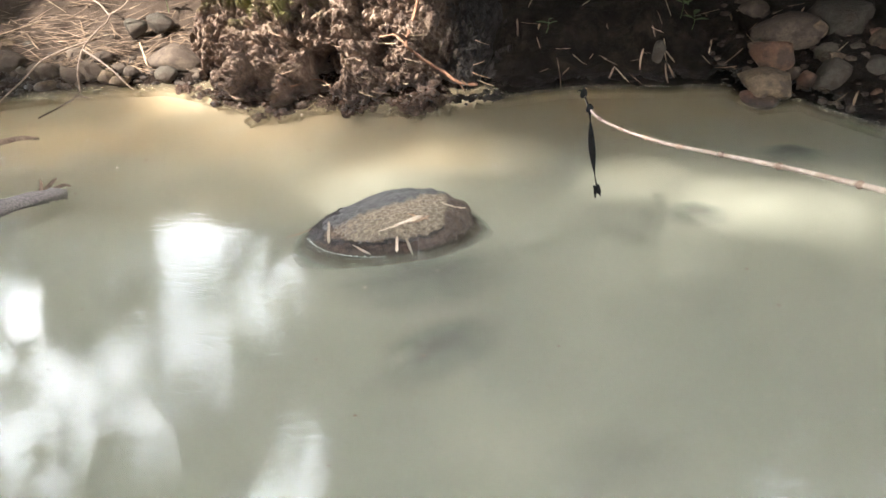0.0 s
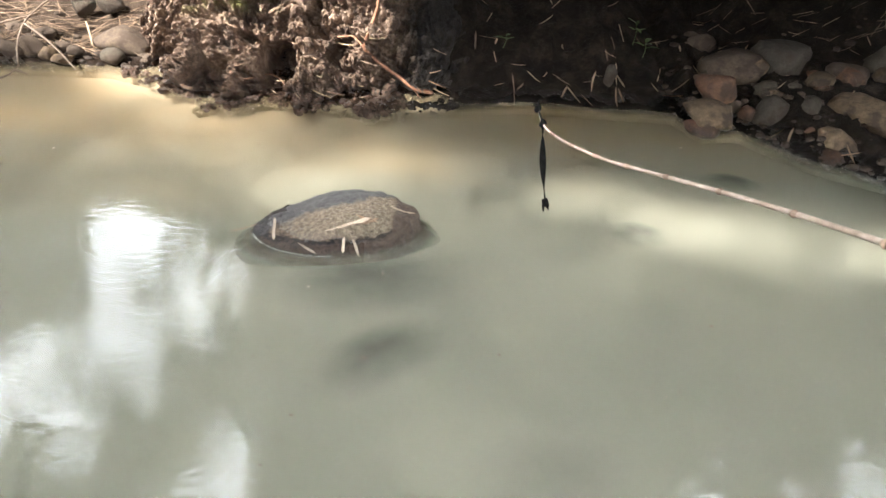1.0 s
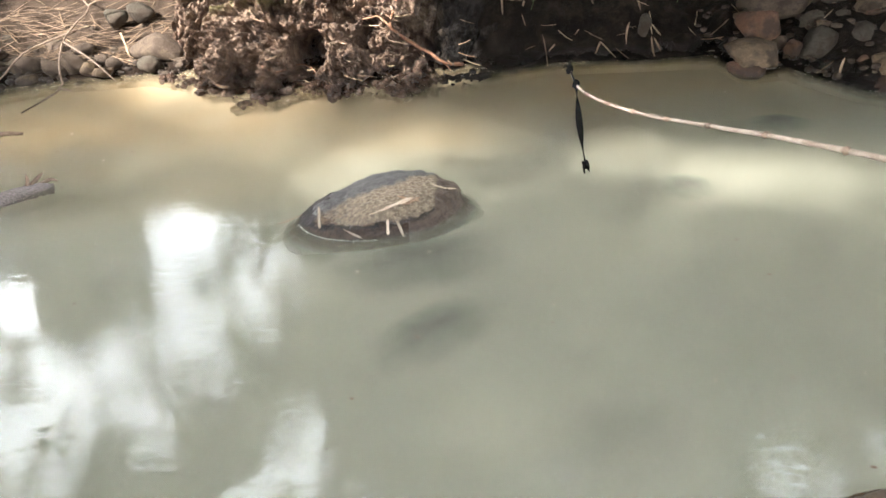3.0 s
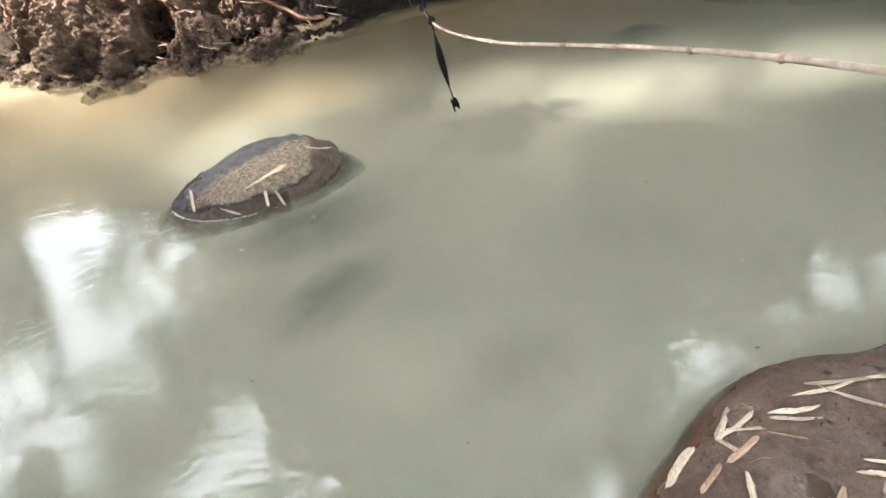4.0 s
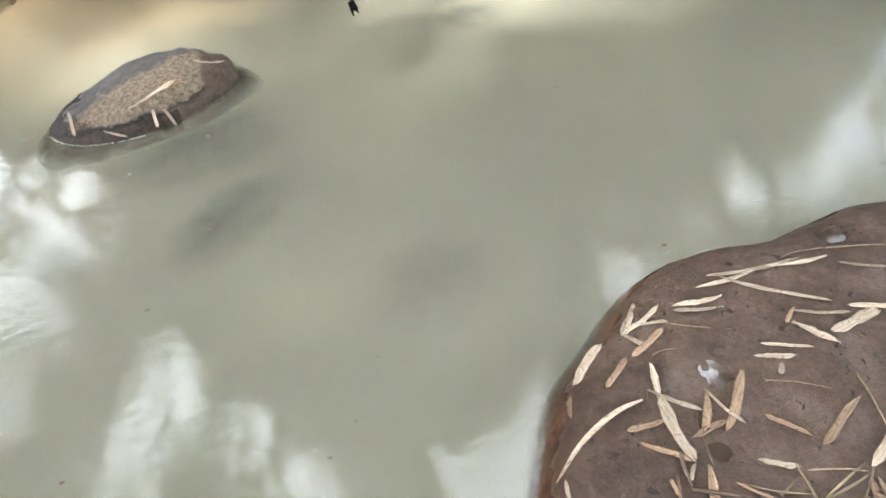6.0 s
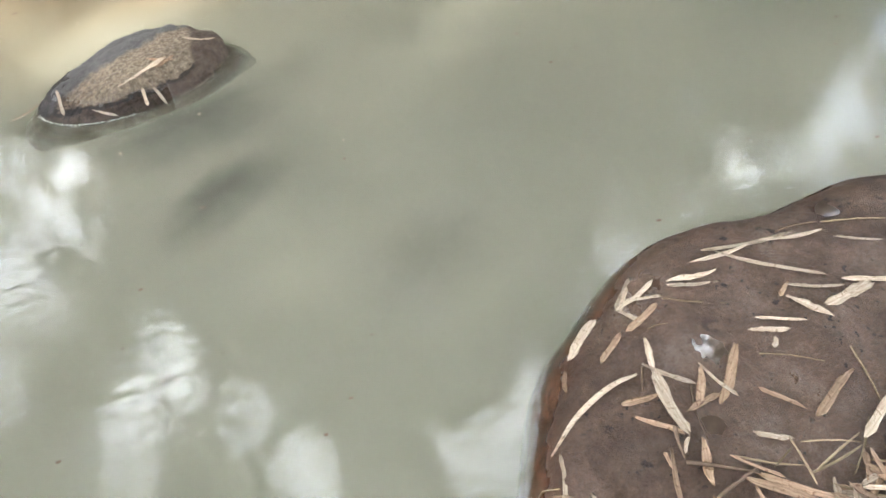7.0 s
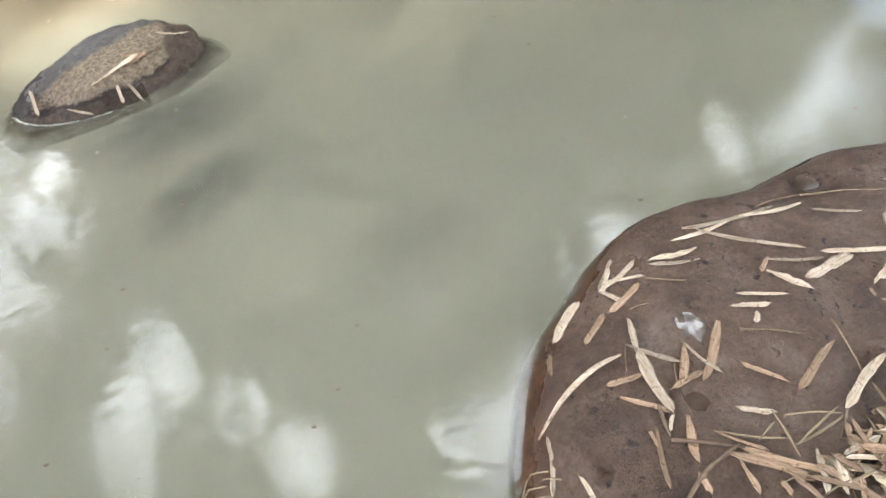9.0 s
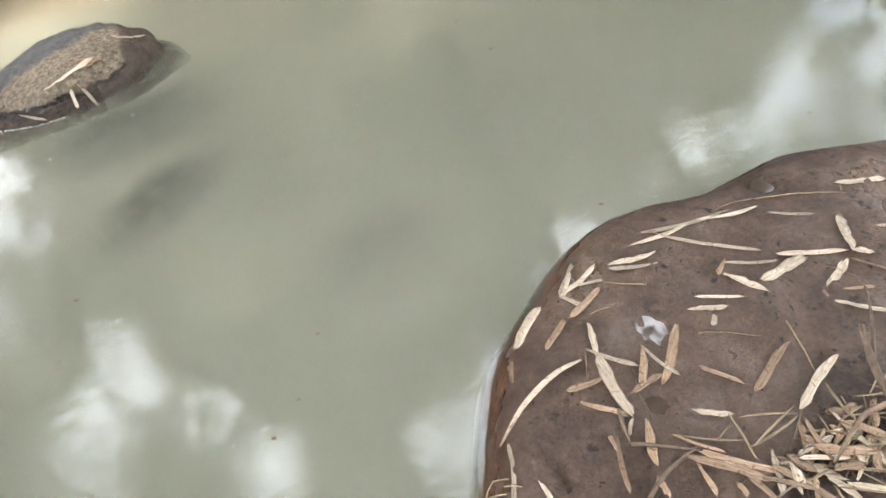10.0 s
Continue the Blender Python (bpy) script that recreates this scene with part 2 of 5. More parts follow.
damp = ramp(t, noise_node(t, 3.4, 6.0, 0.6), (0.47, 0.0), (0.60, 1.0))
film = mix(t, maths(t, "MULTIPLY", damp, 0.35), film, mix(t, 1.0, film, (0.6, 0.52, 0.48), "MULTIPLY"))
film = mix(t, wet, film, mix(t, 1.0, film, (0.78, 0.56, 0.40), "MULTIPLY"))
t.links.new(settled_silt(t, film, -0.069, -0.022), b.inputs["Base Color"])
t.links.new(mix(t, wet, mix(t, damp, (0.55, 0.55, 0.55), (0.22, 0.22, 0.22)), (0.25, 0.25, 0.25)), b.inputs["Roughness"])
bump(t, b, (noise_node(t, 11.0, 8.0, 0.65), 1.0, 0.045), (noise_node(t, 48.0, 8.0, 0.78), 1.0, 0.024), (noise_node(t, 220.0, 4.0, 0.7), 1.0, 0.007))
ROCK = m


# silty water: a rippled skin with fine silt, over a bed of thicker silt
def silt_material(name):
    m, t, b, out = material(name)
    d = t.nodes.new("ShaderNodeBsdfDiffuse")
    t.links.new(silt_colour(t), d.inputs[0])
    t.links.new(d.outputs[0], out.inputs[0])
    return m


m, t, b, out = material("stream_water")
d = t.nodes.new("ShaderNodeBsdfDiffuse")
t.links.new(silt_colour(t), d.inputs[0])
clear = t.nodes.new("ShaderNodeBsdfTransparent")
ms = t.nodes.new("ShaderNodeMixShader")
ms.inputs[0].default_value = 0.22
t.links.new(clear.outputs[0], ms.inputs[1])
t.links.new(d.outputs[0], ms.inputs[2])
gloss = t.nodes.new("ShaderNodeBsdfGlossy")
gloss.inputs["Roughness"].default_value = 0.0
fres = node(t, "Fresnel", IOR=1.42)
skin = t.nodes.new("ShaderNodeMixShader")
t.links.new(fres.outputs[0], skin.inputs[0])
t.links.new(ms.outputs[0], skin.inputs[1])
t.links.new(gloss.outputs[0], skin.inputs[2])
t.links.new(skin.outputs[0], out.inputs[0])


chop = noise_node(t, 70.0, 1.0, 0.5, stretch=(0.5, 1.0, 1.0))
bp = node(t, "Bump", Strength=1.0, Distance=0.00025)
t.links.new(chop, bp.inputs["Height"])
for sock in (gloss.inputs["Normal"], fres.inputs["Normal"], d.inputs["Normal"]):
    t.links.new(bp.outputs[0], sock)
WATER = m


# ---- builders ----
def smooth(e0, e1, v):
    s = np.clip((v - e0) / (e1 - e0), 0, 1)
    return s * s * (3 - 2 * s)


def mesh_object(name, verts, faces, mat, parent=None, label="", flat=False):
    me = bpy.data.meshes.new(name)
    me.from_pydata(verts, [], faces)
    me.materials.append(mat)
    if not flat:
        me.shade_smooth()
    ob = new(name, me)
    ob.parent = parent
    if label:
        ob["label"] = label
    return ob


def part(name, bm, mat, parent=None, label="", flat=False):
    me = bpy.data.meshes.new(name)
    bm.to_mesh(me)
    bm.free()
    me.materials.append(mat)
    if not flat:
        me.shade_smooth()
    ob = new(name, me)
    ob.parent = parent
    if label:
        ob["label"] = label
    return ob


def empty(name, x=0.0, y=0.0, z=0.0):
    ob = new(name)
    ob.location = (x, y, z)
    bpy.context.view_layer.update()
    return ob


def grid(xs, ys, height):
    verts = [(float(x), float(y), float(height(x, y))) for y in ys for x in xs]
    n = len(xs)
    faces = [(j * n + i, j * n + i + 1, (j + 1) * n + i + 1, (j + 1) * n + i) for j in range(len(ys) - 1) for i in range(n - 1)]
    return verts, faces


def tube(points, radii, sides=8, wobble=0.0):
    """A tapered tube along points: vertices and faces, with closed ends."""
    pts = [Vector(p) for p in points]
    verts, faces = [], []
    up = Vector((0.31, 0.17, 0.93))
    for i, p in enumerate(pts):
        along = (pts[min(i + 1, len(pts) - 1)] - pts[max(i - 1, 0)]).normalized()
        a = along.cross(up)
        a = a.normalized() if a.length > 1e-3 else Vector((1, 0, 0))
        c = along.cross(a)
        for k in range(sides):
            th = 2 * math.pi * k / sides
            r = radii[i] * (1 + wobble * noise.noise(Vector((i * 0.7, k * 1.3, p.x * 3))))
            verts.append(tuple(p + (a * math.cos(th) + c * math.sin(th)) * r))
    for i in range(len(pts) - 1):
        for k in range(sides):
            faces.append((i * sides + k, i * sides + (k + 1) % sides, (i + 1) * sides + (k + 1) % sides, (i + 1) * sides + k))
    faces.append(tuple(range(sides))[::-1])
    faces.append(tuple(range((len(pts) - 1) * sides, len(pts) * sides)))
    return verts, faces


def curve_points(points, n):
    """n points on a smooth line through points."""
    p = [Vector(q) for q in points]
    p = [2 * p[0] - p[1]] + p + [2 * p[-1] - p[-2]]
    out = []
    for s in np.linspace(0, len(p) - 3 - 1e-6, n):
        i = int(s)
        f = s - i
        a, b_, c, d_ = p[i:i + 4]
        out.append(0.5 * ((2 * b_) + (c - a) * f + (2 * a - 5 * b_ + 4 * c - d_) * f * f + (3 * b_ - a - 3 * c + d_) * f ** 3))
    return out


# ---- the ground ----
SHORE_X = (-60, -6, -2.8, -2.4, -1.85, -1.25, -0.9, -0.1, 0.2, 0.65, 1.65, 1.75, 2.0, 2.3, 2.7, 4, 60)
SHORE_Y = (4.3, 3.9, 3.86, 4.04, 4.12, 3.88, 3.84, 3.9, 3.95, 4.12, 4.16, 3.9, 3.96, 3.62, 3.42, 3.1, 2.9)


def shore(x):
    return np.interp(x, SHORE_X, SHORE_Y)


def ground_height(x, y):
    x, y = float(x), float(y)
    d = y - float(shore(x))
    rough = noise.fractal(Vector((x * 2.2, y * 2.2, 0.3)), 0.8, 2.0, 5) * 0.06
    if d < 0:
        bed = max(-0.6, d * 2.2)
        e = -0.15 - y
        if e > 0:
            near = min(e * 0.8, 0.16 + 0.1 * e)
            near = near + max(0.0, e - 0.75) * 1.5
            near = near if near < 2.2 else 2.2 + (near - 2.2) * 0.03
            return near - 0.05 + rough * 2
        return min(0.0, max(bed, -(y + 0.15) * 0.9)) - 0.02 + rough * 0.2
    right = float(smooth(1.2, 1.7, x))
    left = 1 - float(smooth(-1.75, -1.35, x))
    beach = 0.25 * min(d, 1.1) + max(0.0, d - 1.1) * 0.9
    flat = 0.28 * min(d, 1.2) + max(0.0, d - 1.2) * 0.9
    steep = 0.62 * (d - 0.4 * float(smooth(-1.9, -1.5, x) * (1 - smooth(-0.1, 0.4, x)))) + 0.25 * float(smooth(0.3, 0.9, d)) * float(smooth(0.5, 0.0, x) if x < 0.5 else 0)
    z = left * beach + right * flat + max(0.0, 1 - left - right) * steep
    z = z if z < 2.4 else 2.4 + (z - 2.4) * 0.05
    lumps = 0.10 * abs(noise.noise(Vector((x * 5.5, y * 5.5, 2.0)))) + 0.05 * abs(noise.noise(Vector((x * 13, y * 13, 6.0))))
    return z + (rough + lumps * max(0.0, 1 - left) - 0.03) * min(1.0, d * 4 + 0.1)


def steps(*spans):
    out = []
    for a, b_, n in spans:
        out += list(np.linspace(a, b_, n, endpoint=False))
    return out + [spans[-1][1]]


gx = steps((-400, -40, 8), (-40, -6, 18), (-6, -3.2, 28), (-3.2, 3.4, 165), (3.4, 7, 30), (7, 40, 16), (40, 400, 8))
gy = steps((-400, -30, 8), (-30, -4, 14), (-4, 0, 40), (0, 3.3, 16), (3.3, 6.2, 82), (6.2, 9, 20), (9, 40, 14), (40, 400, 8))
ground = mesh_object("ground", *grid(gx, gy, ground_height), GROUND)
tagged(ground, "damp soil banks of a stream, coloured darker for the shade", "ground", kind="structure")

# the clodded earth face of the far bank
def chunk(q):
    """Broken-earth relief at q: each cell stands out by its own amount, with cracks between; about -0.5 to 1."""
    dist, pts = noise.voronoi(q)
    own = noise.cell(pts[0] * 7.31)
    tilt = (q - pts[0]).dot(noise.cell_vector(pts[0] * 3.7))
    return (own * 0.75 + 0.55 * tilt) + min(1.0, (dist[1] - dist[0]) * 2.6) * 0.75 - 0.5


cols, rows_ = 460, 230
verts = []
for j in range(rows_):
    v = j / (rows_ - 1)
    for i in range(cols):
        u = i / (cols - 1)
        x = -2.0 + 2.9 * u
        edge = float(smooth(0.0, 0.16, u) * (1 - smooth(0.60, 0.90, u)))
        z = -0.12 + 1.35 * v
        mound = 0.22 * math.exp(-((x + 1.15) / 0.30) ** 2) * float(1 - smooth(0.16, 0.36, z))
        block = 0.12 * math.exp(-((x + 0.35) / 0.38) ** 2) * float(1 - smooth(0.34, 0.5, z))
        hollow = 0.24 * math.exp(-((x + 0.78) / 0.13) ** 2 - ((z - 0.12) / 0.18) ** 2) + 0.2 * math.exp(-((x + 1.62) / 0.22) ** 2 - ((z - 0.42) / 0.12) ** 2)
        y = float(shore(x)) + 0.08 + 0.62 * max(z, 0) ** 1.1 - mound - block + hollow
        p = Vector((x, y * 0.8, z))
        warp = noise.noise_vector(p * 3.0) * 0.10 + noise.noise_vector(p * 11.0) * 0.03
        lump = 0.14 * chunk((p + warp) / 0.40) + 0.095 * chunk((p + warp) / 0.17 + Vector((5, 2, 1))) + 0.042 * chunk((p + warp * 0.7) / 0.075 + Vector((1, 8, 3))) + 0.021 * chunk((p + warp * 0.3) / 0.034)
        lump += 0.05 * noise.fractal(p * 12.0, 0.45, 2.2, 6) - 0.030 * abs(noise.noise(p * 26.0)) - 0.016 * abs(noise.noise(p * 70.0))
        lump += 0.07 * noise.noise(Vector((x * 1.6, 3.0, z * 7.5 + 0.8 * noise.noise(p * 3.0))))
        lump *= 0.5 + 0.5 * edge
        verts.append((x + 0.3 * lump * noise.noise(p * 2.5), y - 0.85 * lump, z + 0.4 * lump))
        if edge < 1:
            yg = float(shore(x)) - 0.02 + 1.9 * v
            low = Vector((x, yg, ground_height(x, yg) - 0.14 + 0.05 * chunk(p / 0.2)))
            verts[-1] = tuple(Vector(verts[-1]).lerp(low, 1 - edge) + Vector((0, -0.8, 0.6)) * (1 - edge) * (0.06 * chunk(p / 0.13) + 0.03 * chunk(p / 0.05)))
faces = [(j * cols + i, j * cols + i + 1, (j + 1) * cols + i + 1, (j + 1) * cols + i) for j in range(rows_ - 1) for i in range(cols - 1)]
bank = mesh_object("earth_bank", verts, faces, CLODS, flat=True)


def bank_front(x, z, default=4.0):
    """How far back the clodded face stands at x and height z."""
    hit, p, _, _ = bank.ray_cast((x, 2.0, z), (0, 1, 0))
    return p.y if hit else default


tagged(bank, "eroded bank of cracked brown earth clods, partly mossy", "earth bank", kind="structure")

# ---- the water ----
def ripples(x, y):
    """Height of the stream's skin: short crests across the current, calm patches, and rings from two drips."""
    gen = np.random.default_rng(4)
    h, slow = np.zeros_like(x), np.zeros_like(x)
    for _ in range(70):
        wave, turn = gen.uniform(0.018, 0.055), gen.normal(1.57, 0.38)
        k = 2 * np.pi / wave
        h += wave * np.sin(k * (np.cos(turn) * x + np.sin(turn) * y) + gen.uniform(0, 6.28))
    for _ in range(14):
        wave, turn = gen.uniform(0.5, 1.3), gen.uniform(0, 3.14)
        slow += np.sin(2 * np.pi / wave * (np.cos(turn) * x + np.sin(turn) * y) + gen.uniform(0, 6.28))
    swell = np.zeros_like(x)
    for _ in range(16):
        wave, turn = gen.uniform(0.10, 0.3), gen.normal(1.57, 0.7)
        swell += wave * np.sin(2 * np.pi / wave * (np.cos(turn) * x + np.sin(turn) * y) + gen.uniform(0, 6.28))
    left, by_rock = smooth(0.2, -0.6, x), smooth(0.45, 0.0, np.abs(np.hypot((x - 1.45) / 0.95, (y - 0.1) / 1.09) - 1.15))
    power = (0.35 + 0.65 * smooth(-1.5, 2.5, slow)) * (0.45 + 0.55 * np.maximum(np.maximum(left, by_rock), smooth(1.1, 1.7, x)))
    out = 0.00064 * h * power + 0.00016 * swell
    for cx, cy, reach, wave, high in ((-1.06, 1.64, 0.26, 0.032, 0.00016), (-0.73, 1.6, 0.14, 0.028, 0.00014), (-0.45, 1.32, 0.22, 0.034, 0.00012)):
        r = np.hypot(x - cx, y - cy)
        out += high * np.sin(r * 2 * np.pi / wave) * smooth(reach, 0.3 * reach, r)
    return out * smooth(0.0, 0.5, 2.7 - np.abs(x)) * smooth(0.0, 0.3, 4.3 - y) * smooth(0.0, 0.2, y - 0.35)


def sheet(name, xs, ys, heights, mat):
    """A large grid with its heights given as an array."""
    nx, ny = len(xs), len(ys)
    X, Y = np.meshgrid(xs, ys)
    me = bpy.data.meshes.new(name)
    me.vertices.add(nx * ny)
    me.vertices.foreach_set("co", np.stack([X, Y, heights(X, Y)], 2).ravel())
    a = (np.arange(ny - 1)[:, None] * nx + np.arange(nx - 1)).ravel()
    quads = np.stack([a, a + 1, a + nx + 1, a + nx], 1).ravel()
    me.loops.add(len(quads))
    me.loops.foreach_set("vertex_index", quads)
    me.polygons.add(len(a))
    me.polygons.foreach_set("loop_start", np.arange(len(a)) * 4)
    me.update()
    me.materials.append(mat)
    me.shade_smooth()
    return new(name, me)


wide = grid(steps((-60, -8, 6), (-8, 8, 8), (8, 60, 6)), [-0.6, 0.5, 2.0, 4.7], lambda x, y: 0.0)
water = sheet("water", steps((-60, -8, 5), (-8, -2.7, 6), (-2.7, 2.7, 560), (2.7, 8, 6), (8, 60, 5)), steps((-0.6, 0.35, 3), (0.35, 4.3, 680), (4.3, 4.7, 3)), ripples, WATER)
tagged(water, "murky grey-green stream water, slow and lightly rippled", "water", kind="structure")
silt = mesh_object("water_silt", *wide, silt_material("suspended_silt"))
silt.location.z = -0.07
tagged(silt, "pale silt suspended in the stream water", "silt", kind="structure")


# ---- stones ----
def stone(name, x, y, z, width, height, mat, label, depth=0.8, seed=0, angular=0.25, detail=3, group="", turn=None, category="stone"):
    rnd = random.Random(seed)
    bm = bmesh.new()
    bmesh.ops.create_icosphere(bm, subdivisions=detail, radius=1.0)
    off = Vector((rnd.uniform(-50, 50), rnd.uniform(-50, 50), rnd.uniform(-50, 50)))
    cuts = [(Vector((rnd.gauss(0, 1), rnd.gauss(0, 1), rnd.gauss(0, 0.8))).normalized(), rnd.uniform(0.50, 0.84)) for _ in range(11)]
    for v in bm.verts:
        d = v.co.normalized()
        r = 1 + angular * noise.noise(d * 1.3 + off) + 0.10 * noise.fractal(d * 3.0 + off, 1.0, 2.0, 3)
        for n, lim in cuts:
            over = d.dot(n) * r - lim
            if over > 0:
                r -= over * 0.9 / max(0.3, d.dot(n))
        v.co = d * r
    for axis, size in ((0, width), (1, width * depth), (2, height)):
        lo, hi = min(v.co[axis] for v in bm.verts), max(v.co[axis] for v in bm.verts)
        for v in bm.verts:
            v.co[axis] = ((v.co[axis] - lo) / (hi - lo) - 0.5) * size
    ob = part(name, bm, mat)
    ob.location = (x, y, z)
    ob.rotation_euler = (rnd.uniform(-0.12, 0.12), rnd.uniform(-0.12, 0.12), rnd.uniform(-0.5, 0.5) if turn is None else turn)
    return tagged(ob, label, category, group)


LOOKS = ("grey", "brown", "reddish-brown", "tan")
SIDE_STONES_A = [
    (2.42, 4.53, 0.24, 0.41, 0.25, 0), (2.07, 4.51, 0.21, 0.42, 0.19, 1), (1.89, 4.23, 0.13, 0.25, 0.20, 2), (1.84, 4.01, 0.04, 0.38, 0.15, 3),
    (1.76, 3.93, 0.00, 0.22, 0.09, 2), (2.25, 4.27, 0.13, 0.20, 0.15, 0), (2.21, 4.08, 0.08, 0.22, 0.18, 0), (2.44, 4.10, 0.09, 0.25, 0.19, 0),
    (2.40, 4.30, 0.14, 0.20, 0.14, 0), (2.59, 4.38, 0.17, 0.20, 0.18, 2), (2.81, 4.36, 0.18, 0.33, 0.24, 1), (2.77, 4.03, 0.10, 0.47, 0.27, 3),
    (3.02, 4.48, 0.25, 0.27, 0.40, 0)]
SIDE_STONES_B = [
    (2.87, 4.81, 0.28, 0.28, 0.14, 0), (2.39, 3.88, 0.02, 0.15, 0.12, 2), (2.51, 3.78, 0.02, 0.25, 0.18, 3), (2.69, 3.75, 0.0, 0.19, 0.14, 3),
    (2.45, 3.66, -0.02, 0.23, 0.10, 2), (2.70, 3.87, 0.02, 0.18, 0.12, 3), (2.07, 4.08, 0.05, 0.11, 0.09, 2), (2.01, 4.14, 0.07, 0.08, 0.09, 1),
    (2.76, 4.57, 0.2, 0.22, 0.14, 1), (2.27, 4.65, 0.21, 0.11, 0.09, 2), (1.24, 4.30, 0.14, 0.08, 0.14, 0), (3.28, 4.98, 0.35, 0.25, 0.2, 1),
    (2.54, 4.30, 0.12, 0.13, 0.1, 0)]
for i, (x, y, z, w, h, k) in enumerate(SIDE_STONES_A + SIDE_STONES_B):
    stone("stone", x, y, z + 0.01, w, h * 1.2, STONES[k], f"{LOOKS[k]} stone among others on the shaded bank", seed=i, group="stones of the shaded bank")
BEACH_STONES_A = [
    (-1.82, 4.33, 0.10, 0.36, 0.18, 1), (-1.84, 4.14, 0.05, 0.14, 0.1, 0), (-2.07, 4.18, 0.05, 0.11, 0.09, 1), (-2.17, 4.23, 0.06, 0.10, 0.08, 1),
    (-2.13, 4.09, 0.03, 0.16, 0.08, 3), (-2.23, 4.12, 0.04, 0.12, 0.1, 3), (-2.44, 4.13, 0.05, 0.17, 0.12, 1), (-2.33, 4.17, 0.07, 0.19, 0.15, 1),
    (-2.64, 4.16, 0.06, 0.21, 0.12, 1), (-2.92, 4.26, 0.09, 0.20, 0.13, 1)]
BEACH_STONES_B = [
    (-2.59, 4.04, 0.01, 0.15, 0.07, 3), (-2.51, 4.35, 0.10, 0.13, 0.1, 1), (-2.33, 4.33, 0.09, 0.15, 0.08, 1), (-2.89, 4.46, 0.12, 0.12, 0.08, 0),
    (-3.05, 4.46, 0.12, 0.14, 0.09, 3), (-2.82, 4.20, 0.05, 0.07, 0.06, 0), (-2.60, 4.15, 0.04, 0.06, 0.05, 2), (-1.95, 4.29, 0.07, 0.06, 0.05, 0),
    (-2.22, 4.66, 0.18, 0.15, 0.12, 0), (-2.05, 4.70, 0.20, 0.19, 0.14, 0)]
for i, (x, y, z, w, h, k) in enumerate(BEACH_STONES_A + BEACH_STONES_B):
    stone("stone", x, y, z, w, h, STONES[k], f"{LOOKS[k]} stone at the edge of the sunlit beach", seed=100 + i, group="stones of the sunlit beach", angular=0.3)
rnd = random.Random(77)
for i in range(22):
    x = rnd.uniform(1.85, 3.3)
    y = float(shore(x)) + rnd.uniform(0.05, 1.0)
    w = rnd.uniform(0.09, 0.2)
    k = rnd.randint(0, 3)
    stone("stone", x, y, ground_height(x, y) + w * 0.12, w, w * rnd.uniform(0.5, 0.8), STONES[k], f"{LOOKS[k]} stone among others on the shaded bank", seed=400 + i, group="stones of the shaded bank", detail=2)


def sunken_mound(x, y, top, width, depth, turn, seed):
    """A low rounded stone, or a mound for the boulder's shadow, that fades into the silt towards its rim."""
    off, verts, faces = Vector((seed * 3.7, seed * 1.9, 0)), [(0, 0, 0)], []
    rings, sides = 14, 36
    for i in range(1, rings + 1):
        for k in range(sides):
            th = 2 * math.pi * k / sides
            q = Vector((math.cos(th), math.sin(th), 0))
            r = i / rings * (1 + 0.3 * noise.noise(q * 1.1 + off))
            verts.append((q.x * r, q.y * r, -(i / rings) ** 2))
    for k in range(sides):
        faces.append((0, 1 + k, 1 + (k + 1) % sides))
        for i in range(rings - 1):
            a, b_ = 1 + i * sides + k, 1 + i * sides + (k + 1) % sides
            faces.append((a, a + sides, b_ + sides, b_))
    ob = mesh_object("submerged_mound", verts, faces, SUNKEN)
    ob.location, ob.rotation_euler.z, ob.scale = (x, y, top), turn, (width * 0.5, depth * 0.5, 0.069 + top)
    return tagged(ob, "dark mound under the murky water, a sunken stone or the boulder's shadow", "stone", "sunken stones")


m, t, b, out = material("sunken_mound")
d = t.nodes.new("ShaderNodeBsdfDiffuse")
mound_tone = ramp(t, noise_node(t, 2.0, 4.0), (0.3, (0.13, 0.135, 0.11)), (0.7, (0.19, 0.192, 0.152)))
local = t.nodes.new("ShaderNodeTexCoord")
reach = t.nodes.new("ShaderNodeVectorMath")
reach.operation = "LENGTH"
flat_xy = node(t, "VectorMath")
flat_xy.operation = "MULTIPLY"
flat_xy.inputs[1].default_value = (1.0, 1.0, 0.0)
t.links.new(local.outputs["Object"], flat_xy.inputs[0])
t.links.new(flat_xy.outputs[0], reach.inputs[0])
cover = band(t, maths(t, "ADD", reach.outputs["Value"], maths(t, "MULTIPLY", maths(t, "SUBTRACT", noise_node(t, 1.6, 3.0), 0.5), 0.5)), 0.05, 0.85)
shown = maths(t, "MULTIPLY", maths(t, "SUBTRACT", 1.0, cover), band(t, position(t, 2), -0.075, -0.032))
t.links.new(mix(t, shown, silt_colour(t), mound_tone), d.inputs[0])
level_up = node(t, "CombineXYZ", Z=1.0)
t.links.new(level_up.outputs[0], d.inputs["Normal"])
t.links.new(d.outputs[0], out.inputs[0])
SUNKEN = m
# the last is a dark mound standing in for the boulder's soft shadow
for i, (x, y, top, w, dp, turn) in enumerate(((0.02, 1.83, -0.032, 0.85, 0.42, 0.65), (0.60, 1.38, -0.055, 0.95, 0.6, 0.3), (1.13, 2.76, -0.036, 0.5, 0.34, 0.1), (1.76, 3.36, -0.030, 0.55, 0.32, 0.0), (-0.08, 2.24, -0.030, 1.15, 0.6, 0.2))):
    sunken_mound(x, y, top, w, dp, turn, 200 + i)

